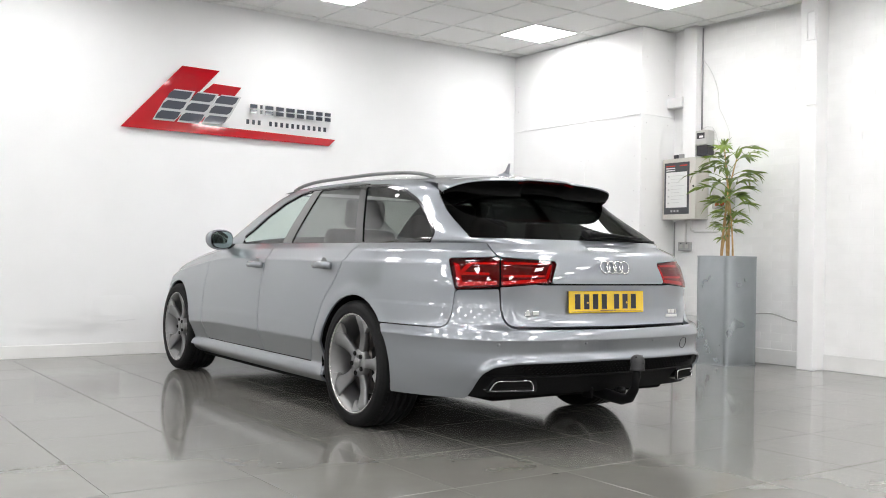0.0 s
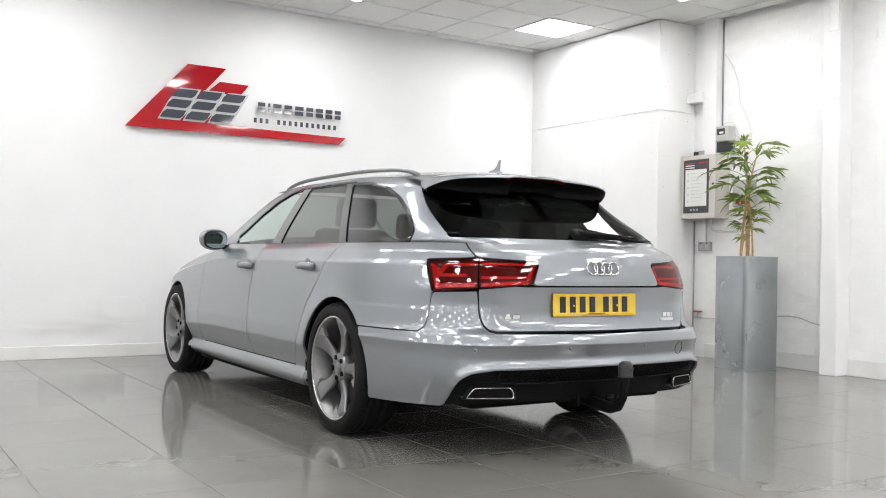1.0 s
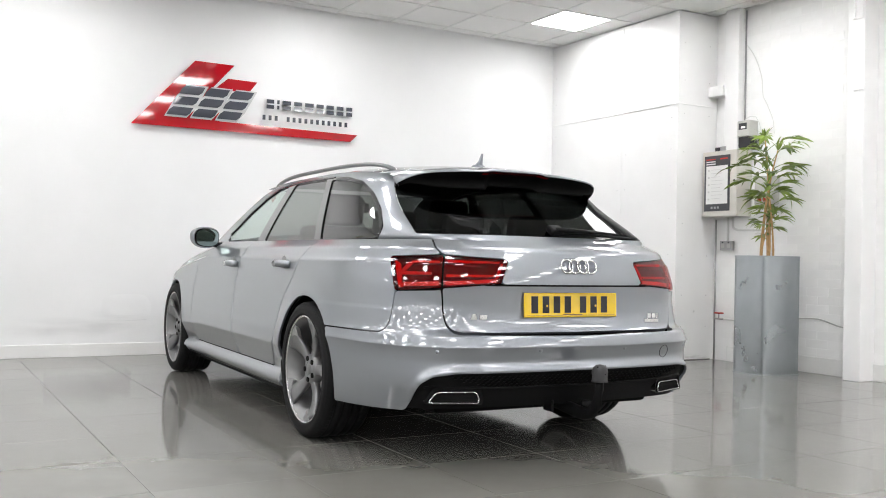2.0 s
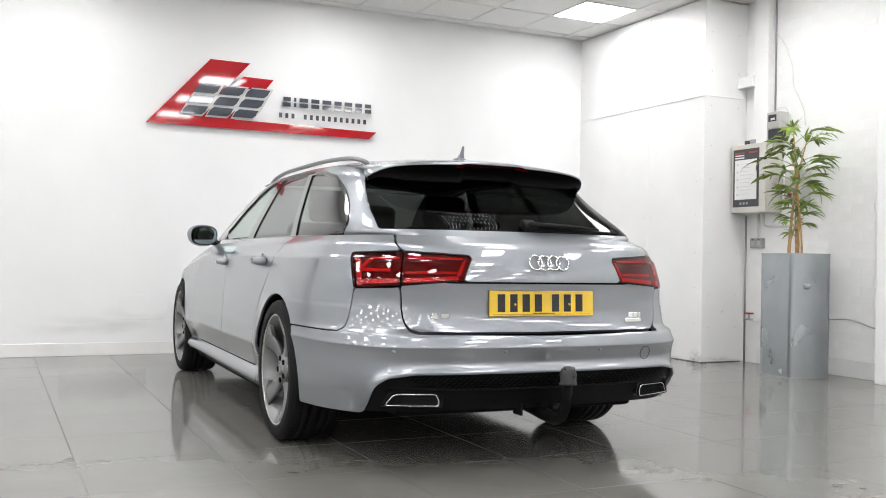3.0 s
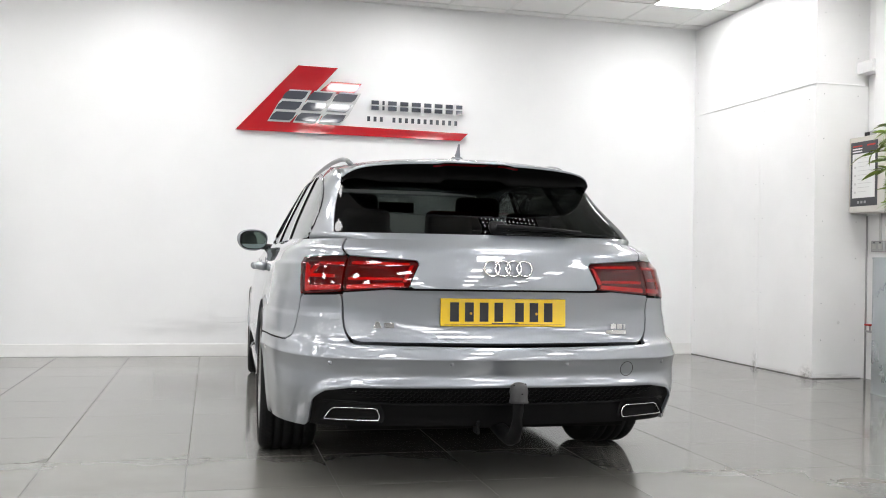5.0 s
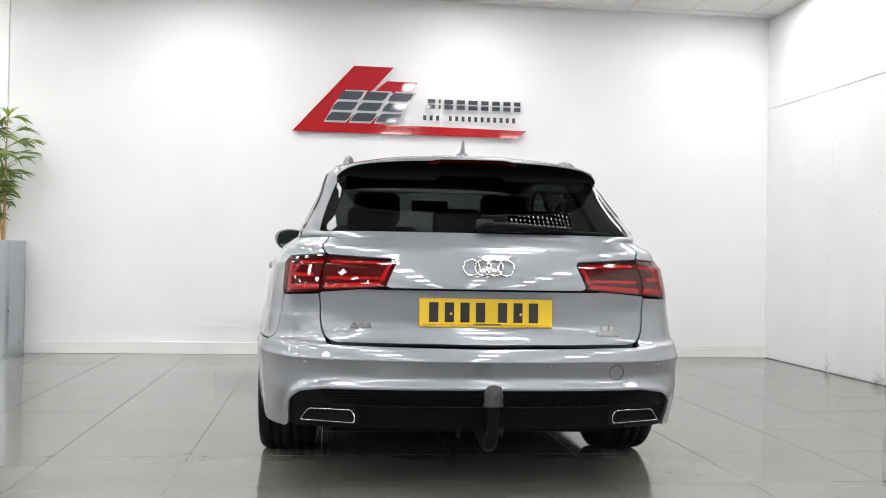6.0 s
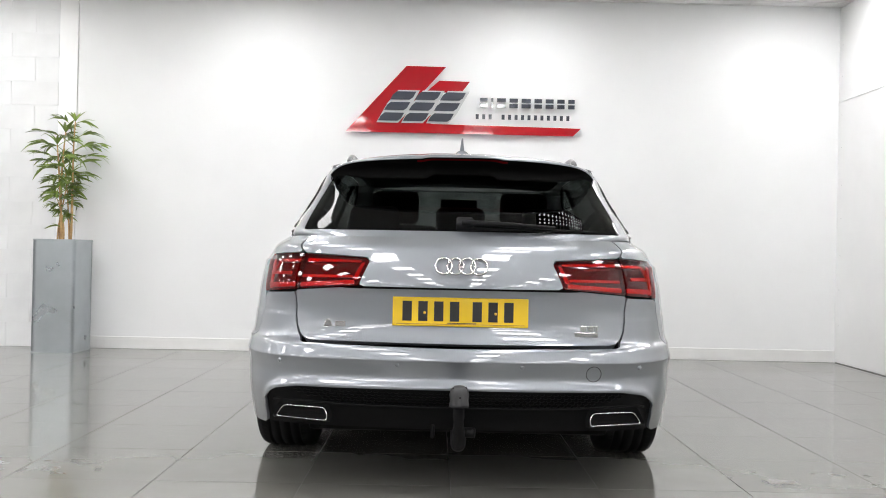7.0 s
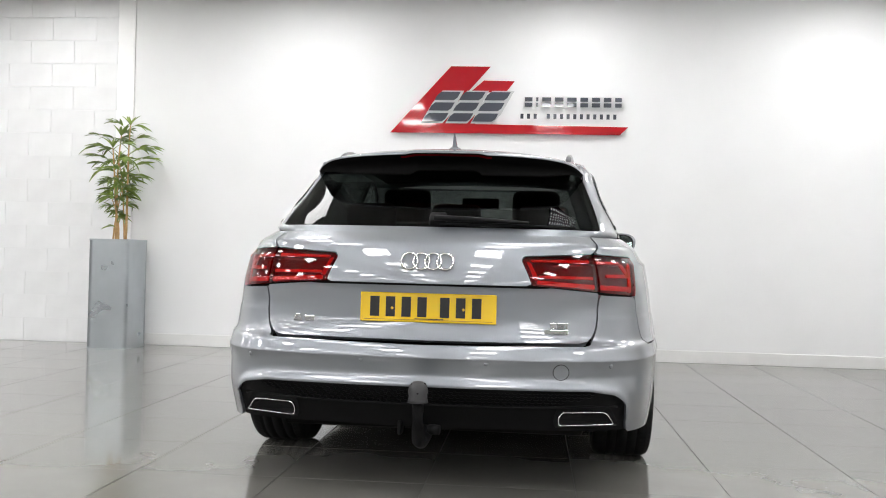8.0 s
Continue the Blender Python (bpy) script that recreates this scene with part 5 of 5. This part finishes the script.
# ---- planters ----
def planter(x, y, rz, label):
    p = thing("planter", x, y, 0, label, "planter", "zinc planters", rz)
    h, w, t = 1.0, 0.186, 0.004
    bm = bmesh.new()
    # four sheets, slightly dished, with folded rim and hollow top
    n = 10
    for k in range(4):
        rot = Matrix.Rotation(math.pi / 2 * k, 4, "Z")
        grid = []
        for i in range(n + 1):
            row = []
            for j in range(n + 1):
                u, v = -1 + 2 * i / n, j / n
                dent = 0.004 * math.sin(3.1 * v + k) * (1 - u * u) + 0.0025 * noise.noise(Vector((u * 1.5 + 7 * k + x, v * 3, 2)))
                row.append(bm.verts.new(rot @ Vector((u * w, -w - dent * (1 - abs(u) ** 4), v * h))))
            grid.append(row)
        for i in range(n):
            for j in range(n):
                bm.faces.new((grid[i][j], grid[i + 1][j], grid[i + 1][j + 1], grid[i][j + 1]))
    bmesh.ops.remove_doubles(bm, verts=bm.verts, dist=0.0015)
    bmesh.ops.recalc_face_normals(bm, faces=bm.faces)
    part("body", bm, M_ZINC, p, "galvanised sheet body", True)
    rim = merged(box_bm(-w - 0.003, w + 0.003, -w - 0.003, -w + 0.016, h - 0.012, h + 0.002, 0.002), box_bm(-w - 0.003, w + 0.003, w - 0.016, w + 0.003, h - 0.012, h + 0.002, 0.002),
                 box_bm(-w - 0.003, -w + 0.016, -w + 0.016, w - 0.016, h - 0.012, h + 0.002, 0.002), box_bm(w - 0.016, w + 0.003, -w + 0.016, w - 0.016, h - 0.012, h + 0.002, 0.002))
    part("rim", rim, M_ZINC, p, "folded metal rim")
    part("soil", box_bm(-w + 0.012, w - 0.012, -w + 0.012, w - 0.012, h - 0.08, h - 0.05), M_SOIL, p, "dark potting soil")
    part("base_fold", merged(box_bm(-w - 0.004, w + 0.004, -w - 0.004, -w, 0, 0.012), box_bm(-w - 0.004, -w, -w, w, 0, 0.012), box_bm(w, w + 0.004, -w, w, 0, 0.012)), M_ZINC, p, "folded bottom edge")
    return p


planter(7.315, 5.775, -7, "tall square galvanised zinc planter beside the brick wall")
planter(0.108, 8.49, -3, "tall square galvanised zinc planter in front of the pilaster")


def leaf_shape(length, width, droop):
    """Vertices and faces of one folded, drooping leaflet along x."""
    V, F = [], []
    n = 6
    for i in range(n + 1):
        t = i / n
        half = width * (math.sin(math.pi * min(1, t**0.75 * 0.96 + 0.03)) ** 0.8)
        z = -droop * t * t * length
        x = length * (t - 0.16 * droop * t * t)
        V += [Vector((x, -half, z + 0.3 * half)), Vector((x, 0, z)), Vector((x, half, z + 0.3 * half))]
    for i in range(n):
        a = 3 * i
        F += [(a, a + 3, a + 4, a + 1), (a + 1, a + 4, a + 5, a + 2)]
    return V, F


LEAVES = [leaf_shape(0.12, 0.0130, 0.2), leaf_shape(0.14, 0.0140, 0.35), leaf_shape(0.165, 0.0130, 0.5), leaf_shape(0.105, 0.0120, 0.2)]


def palm(x, y, label, seed, canes, wide):
    """canes: height, lean along x and y at the top; each carries arching fronds of paired leaflets from its middle upwards."""
    rng = random.Random(seed)
    plant = thing("potted_palm", x, y, 0.945, label, "plant", "tall potted palms")

    def leaf(store, pos, way, scale=1.0):
        way = way.normalized()
        yaw, lift = math.degrees(math.atan2(way.y, way.x)), math.degrees(math.asin(max(-1, min(1, way.z))))
        m = Matrix.Translation(pos) @ pose(0, 0, 0, 0, 0, yaw) @ pose(0, 0, 0, 0, -lift, 0) @ pose(0, 0, 0, rng.uniform(-55, 55)) @ Matrix.Scale(scale, 4)
        V, F = rng.choice(LEAVES)
        n = len(store[0])
        store[0].extend(m @ v for v in V)
        store[1].extend(tuple(k + n for k in f) for f in F)

    turn = rng.uniform(0, 6.28)
    for k, (h, lean_x, lean_y) in enumerate(canes):
        a = k * 2.2 + 0.4
        base = Vector((0.055 * math.cos(a), 0.055 * math.sin(a), 0))
        pts = [base + Vector((lean_x * u * u, lean_y * u * u, h * u)) + Vector((0.006 * math.sin(5 * u + k), 0.006 * math.cos(4 * u + k), 0)) for u in np.linspace(0, 1, 17)]
        r0 = 0.0135 if h > 0.8 else 0.009
        part("cane", tube_bm(pts, r0, 8, radii=[r0 * (1 - 0.65 * u) * (1.14 if i % 2 == 0 else 1.0) for i, u in enumerate(np.linspace(0, 1, 17))]), M_CANE, plant, "tan ringed cane", True)
        start = 0.24 if k % 2 else 0.45
        nodes = max(3, round(h * 11.0))
        for i in range(nodes):
            u = start + (1 - start) * (i + 0.6) / nodes
            p = pts[min(15, int(u * 16))].lerp(pts[min(16, int(u * 16) + 1)], u * 16 % 1)
            turn += 2.4 + rng.uniform(-0.35, 0.35)
            d = Vector((math.cos(turn), math.sin(turn), 0))
            z = p.z
            size = wide * (0.10 + 0.23 * math.exp(-(((z - 0.82) / 0.22) ** 2))) * rng.choice((0.6, 0.8, 1.0, 1.3))
            rise = rng.uniform(0.7, 1.15)
            twig = [p + d * (size * v) + Vector((0, 0, size * (rise * v - 0.60 * v * v))) for v in np.linspace(0, 1, 8)]
            store = ([], [])
            side = Vector((-d.y, d.x, 0))
            for q in range(3, 8):
                along = (twig[q] - twig[q - 1]).normalized()
                for sgn in (-1, 1):
                    way = along + side * sgn * rng.uniform(0.3, 0.75) * (1.0 if q < 7 else 0.35) + Vector((0, 0, rng.uniform(-0.2, 0.3)))
                    leaf(store, twig[q], way, rng.uniform(0.7, 1.1) * (0.75 if z < 0.4 else 1.0))
            stalk = tube_bm(twig, 0.0025, 5, radii=[0.0032 - 0.0003 * q for q in range(8)])
            n = len(store[0])
            stalk.verts.index_update()
            store[0].extend(v.co.copy() for v in stalk.verts)
            store[1].extend(tuple(v.index + n for v in f.verts) for f in stalk.faces)
            stalk.free()
            child("frond", mesh_from("frond", store[0], store[1], M_LEAF), plant)
        store = ([], [])
        for q in range(5):
            a2 = q * 1.26 + k
            leaf(store, pts[-1], Vector((math.cos(a2) * 0.45, math.sin(a2) * 0.45, 0.9)), rng.uniform(0.8, 1.1))
        child("frond", mesh_from("frond", store[0], store[1], M_LEAF), plant)
    return plant


palm(7.315, 5.775, "green bamboo palm with tan canes and long drooping leaflets", 4, ((1.08, -0.02, 0.05), (0.96, 0.08, -0.10), (0.78, -0.12, -0.03), (0.62, 0.10, 0.10), (0.40, 0.02, -0.10)), 1.05)
palm(0.108, 8.49, "green bamboo palm with dense leaflets on tan canes", 9, ((1.12, 0.03, 0.0), (1.02, 0.05, -0.04), (0.90, -0.05, -0.04), (0.80, -0.10, 0.03), (0.62, 0.10, -0.05), (0.42, -0.04, -0.06)), 0.76)

# ---- services on the brick wall ----
WX = RIGHT
cab = thing("meter_cabinet", WX, 6.54, 1.68, "cream steel meter cabinet fixed to the brick wall", "cabinet")
part("body", box_bm(-0.185, 0.0, -0.215, 0.215, -0.31, 0.31, 0.006), M_CABINET, cab)
door = part("door", box_bm(-0.200, -0.1855, -0.213, 0.213, -0.308, 0.308, 0.005), M_CABINET, cab, "closed cabinet door")
part("lock", lathe_bm([(0.0, -0.206), (0.009, -0.206), (0.011, -0.200)], 14, "x"), M_METER_DARK, door, "small round lock", True, pose(0, -0.185, 0.02))
notice = thing("notice", WX - 0.200, 6.565, 1.685, "dark grey notice with white sheet on the cabinet door", "notice")
part("board", box_bm(-0.006, -0.0005, -0.160, 0.160, -0.262, 0.262, 0.002), M_NOTICE, notice)
part("sheet", box_bm(-0.0075, -0.006, -0.135, 0.135, -0.195, 0.165), M_PAPER, notice, "white paper sheet")
for k in range(3):
    part("bar", box_bm(-0.0072, -0.006, 0.02, 0.135, 0.222 - 0.022 * k, 0.232 - 0.022 * k), M_REDBAR if k == 0 else M_PAPER, notice)
part("bar", box_bm(-0.0072, -0.006, -0.135, -0.04, 0.222, 0.234), M_REDBAR, notice)
for k in range(9):
    z = 0.125 - 0.034 * k
    part("bar", box_bm(-0.0083, -0.0075, -0.10 + 0.03 * (k % 3), 0.07, z, z + 0.004), M_PALEBAR, notice)
    if k % 2 == 0:
        part("mark", box_bm(-0.0083, -0.0075, 0.09, 0.112, z - 0.010, z + 0.006), M_PALEBAR, notice)
for y in (-0.02, 0.02, 0.06):
    part("mark", box_bm(-0.0072, -0.006, y - 0.012, y + 0.012, -0.24, -0.22), M_GREYBAR, notice)

meter = thing("electricity_meter", WX, 6.335, 2.13, "pale grey electricity meter with dark terminal cover on the wall", "meter")
part("case", box_bm(-0.12, 0.0, -0.075, 0.075, -0.02, 0.13, 0.012, 3), M_METER, meter, "", True)
part("display", box_bm(-0.124, -0.1195, -0.045, 0.05, 0.045, 0.105, 0.002), M_METER_DARK, meter, "dark display window")
part("print", box_bm(-0.1248, -0.124, -0.03, 0.02, 0.055, 0.075), M_PAPER, meter)
part("terminal_cover", box_bm(-0.105, 0.0, -0.07, 0.07, -0.12, -0.0205, 0.008), M_METER_DARK, meter, "dark terminal cover")
part("cable", tube_bm([(-0.03, 0.06, 0.13), (-0.03, 0.05, 0.16), (-0.025, 0.0, 0.175), (-0.02, -0.06, 0.165), (-0.015, -0.10, 0.10), (-0.01, -0.13, -0.02), (-0.008, -0.2, -0.06)], 0.004, 8), M_PIPE, meter, "", True)

isolator = thing("switch_box", WX, 6.10, 1.60, "pale grey switch box with red switches on the brick wall", "switch box")
part("case", box_bm(-0.11, 0.0, -0.10, 0.10, -0.13, 0.13, 0.012, 3), M_METER, isolator, "", True)
part("switch", box_bm(-0.13, -0.109, -0.055, -0.02, -0.105, -0.07, 0.006), M_RED_TAP, isolator, "red switch")
part("switch", box_bm(-0.13, -0.109, 0.01, 0.045, -0.105, -0.07, 0.006), M_RED_TAP, isolator, "red switch")

socket = thing("wall_socket", WX, 6.60, 1.10, "metal double wall socket below the cabinet", "socket")
part("plate", box_bm(-0.04, 0.0, -0.075, 0.075, -0.045, 0.045, 0.005), M_SOCKET, socket)
for y in (-0.036, 0.036):
    part("outlet", box_bm(-0.0425, -0.0395, y - 0.02, y + 0.02, -0.02, 0.02, 0.001), M_METER, socket)
    part("switch", box_bm(-0.045, -0.0395, y - 0.006, y + 0.006, 0.025, 0.037, 0.001), M_METER_DARK, socket)
junction = thing("junction_box", WX - 0.03, 6.60, 1.99, "small grey junction box on top of the cabinet", "junction box")
part("case", box_bm(-0.07, -0.01, -0.035, 0.035, 0.002, 0.055, 0.005), M_SOCKET, junction)
part("case", box_bm(-0.07, -0.01, 0.045, 0.10, 0.002, 0.05, 0.005), M_METER_DARK, junction)


def pipe(name, pts, r, label, mat=M_PIPE):
    t = thing(name, *pts[0], label, "pipe" if "pipe" in name else "cable")
    o = Vector(pts[0])
    part("tube", tube_bm([Vector(p) - o for p in pts], r, 8), mat, t, "", True)
    return t


def curve_points(keys, n=40):
    """A smooth line through a few key points."""
    k = np.linspace(0, 1, len(keys))
    u = np.linspace(0, 1, n)
    return [tuple(float(smooth_keys(k, [p[a] for p in keys], v)) for a in range(3)) for v in u]


pipe("conduit_pipe", [(WX - 0.012, 6.60, 1.145), (WX - 0.012, 6.60, 1.37)], 0.011, "white conduit pipe from cabinet to socket")
pipe("conduit_pipe", curve_points([(WX - 0.012, 6.54, 1.37), (WX - 0.012, 6.535, 1.28), (WX - 0.012, 6.47, 1.25), (WX - 0.012, 6.2, 1.245)]), 0.011, "white conduit pipe bending along the brick wall")
pipe("wall_cable", curve_points([(WX - 0.006, 6.42, 3.0), (WX - 0.006, 6.36, 2.93), (WX - 0.006, 6.28, 2.80), (WX - 0.006, 6.22, 2.62), (WX - 0.006, 6.21, 2.50), (WX - 0.006, 6.15, 2.38), (WX - 0.006, 6.08, 2.22), (WX - 0.006, 6.07, 2.12)]), 0.004, "thin white cable hanging loosely down the brick wall")
pipe("wall_cable", curve_points([(WX - 0.008, 6.0, 0.43), (WX - 0.008, 5.6, 0.47), (WX - 0.008, 5.35, 0.42), (WX - 0.008, 5.19, 0.40)]), 0.006, "grey cable running low along the brick wall", M_METER)
pipe("riser_pipe", [(WX - 0.045, 6.72, 0.0), (WX - 0.045, 6.72, 1.35)], 0.008, "thin grey riser pipe in the wall corner", M_SOCKET)
tap = thing("stop_tap", WX - 0.05, 6.66, 0.40, "small brass stop tap with a red handle on a pipe", "tap")
part("body", tube_bm([(0, 0.055, 0), (0, -0.06, 0)], 0.009, 10), M_SOCKET, tap, "", True)
part("stem", tube_bm([(0, 0, 0), (0, 0, 0.05)], 0.006, 8), M_SOCKET, tap, "", True)
part("handle", box_bm(-0.03, 0.03, -0.035, 0.035, 0.048, 0.062, 0.005), M_RED_TAP, tap, "red tap handle")
pipe("low_pipe", [(WX - 0.05, 6.60, 0.40), (WX - 0.05, 6.20, 0.40)], 0.008, "painted pipe leading from the tap", M_PIPE)
# grey tube that draws the dark line along the duct's edge
pipe("wall_cable", [(WX - 0.008, 6.418, 2.28), (WX - 0.008, 6.418, CEIL - 0.02)], 0.008, "thin grey upright tube beside the white duct", M_GREYBAR)
# old fixing plates on the pillar
bracket = thing("fixing_plate", 7.545, 5.085, 3.06, "painted-over steel fixing plate on the pillar", "bracket")
part("plate", merged(box_bm(-0.012, 0, -0.05, 0.05, 0.12, 0.135), box_bm(-0.012, 0, -0.05, 0.05, -0.13, -0.115), box_bm(-0.012, 0, 0.03, 0.05, -0.115, 0.12), box_bm(-0.012, 0, -0.05, -0.03, -0.115, 0.12)), M_BOARD, bracket)
bracket = thing("pipe_clip", 7.545, 5.085, 2.36, "painted-over pipe clip on the pillar", "bracket")
part("clip", box_bm(-0.02, 0, -0.07, 0.03, -0.012, 0.012, 0.004), M_BOARD, bracket)


# ---- pieces of floor and walls ----
TILE = 0.602
TX, TY = 1.725, 3.80
floor = structure("floor", box_bm(LEFT - 0.2, RIGHT + 0.25, FRONT - 0.2, BACK + 0.2, -0.15, -0.0022), M_GROUT, "large polished greige porcelain tiles with thin joints", "floor")


def tile_mesh(name):
    a, b = TILE - 0.003, 0.0006
    bm = bmesh.new()
    low = [bm.verts.new(p) for p in ((0, 0, -0.004), (a, 0, -0.004), (a, a, -0.004), (0, a, -0.004))]
    mid = [bm.verts.new(p) for p in ((0, 0, -b), (a, 0, -b), (a, a, -b), (0, a, -b))]
    top = [bm.verts.new(p) for p in ((b, b, 0), (a - b, b, 0), (a - b, a - b, 0), (b, a - b, 0))]
    for p, q in ((low, mid), (mid, top)):
        for k in range(4):
            bm.faces.new((p[k], p[(k + 1) % 4], q[(k + 1) % 4], q[k]))
    bm.faces.new(top)
    me = bpy.data.meshes.new(name)
    bm.to_mesh(me)
    bm.free()
    me.materials.append(M_TILE)
    return me


tile_me = tile_mesh("tile")
verts, faces = [], []
for i in range(-26, 11):
    for j in range(-31, 9):
        x, y = TX + TILE * i, TY + TILE * j
        if x + TILE < LEFT or x > RIGHT or y + TILE < FRONT or y > BACK:
            continue
        if -1.4 < x and 1.9 < y:
            ob = child("tile", tile_me, floor, m=pose(x + 0.0015, y + 0.0015, 0.0003 * (random.random() - 0.5), 0.03 * (random.random() - 0.5), 0.03 * (random.random() - 0.5), 0))
        else:
            add_box(x + 0.0015, x + TILE - 0.0015, y + 0.0015, y + TILE - 0.0015, -0.004, 0.0)
rest = new("tiles", mesh_from("tiles", verts, faces, M_TILE, False))
rest.parent = floor
tagged(rest, kind="stuff")

# painted blocks left of the pilaster
def piece_mesh(name, a, h, d, mat, ease=0.003):
    bm = box_bm(0, a, 0, d, 0, h)
    for v in bm.verts:
        if v.co.y < 0.0001:
            v.co.x += ease if v.co.x < a / 2 else -ease
            v.co.z += ease if v.co.z < h / 2 else -ease
    me = bpy.data.meshes.new(name)
    bm.to_mesh(me)
    bm.free()
    me.materials.append(mat)
    return me


wall_block = bpy.data.objects["wall_north_block"]
block_me = piece_mesh("block", 0.437, 0.2222, 0.03, M_BLOCK, 0.002)
for r in range(15):
    for c in range(6):
        x = -0.090 - 0.44 * (c + 1) - (0.22 if r % 2 else 0)
        child("block", block_me, wall_block, m=pose(x, BACK + 0.004 + 0.002 * random.random(), 0.003 + 0.225 * r - 0.0015))
wall_brick = bpy.data.objects["wall_east"]
brick_me = piece_mesh("brick", 0.221, 0.0722, 0.02, M_BRICK, 0.0015)
turned = pose(0, 0, 0, 0, 0, -90)
for r in range(44):
    for c in range(7):
        y = 6.70 - 0.225 * c - (0.1125 if r % 2 else 0)
        if y > 5.185:
            child("brick", brick_me, wall_brick, m=pose(RIGHT + 0.0022 + 0.0014 * random.random(), y, 0.142 + 0.075 * r - 0.0) @ turned if 0.142 + 0.075 * r < CEIL - 0.07 else pose(RIGHT + 0.003, y, CEIL - 0.068) @ turned)
verts, faces = [], []
for r in range(42):
    for c in range(16):
        y = 5.025 - 0.225 * (c + 1) - (0.1125 if r % 2 else 0)
        add_box(RIGHT + 0.001 + 0.0025 * random.random(), RIGHT + 0.02, y + 0.003, y + 0.219, 0.145 + 0.075 * r, 0.212 + 0.075 * r)
rest = new("bricks", mesh_from("bricks", verts, faces, M_BRICK, False))
rest.parent = wall_brick
tagged(rest, kind="stuff")
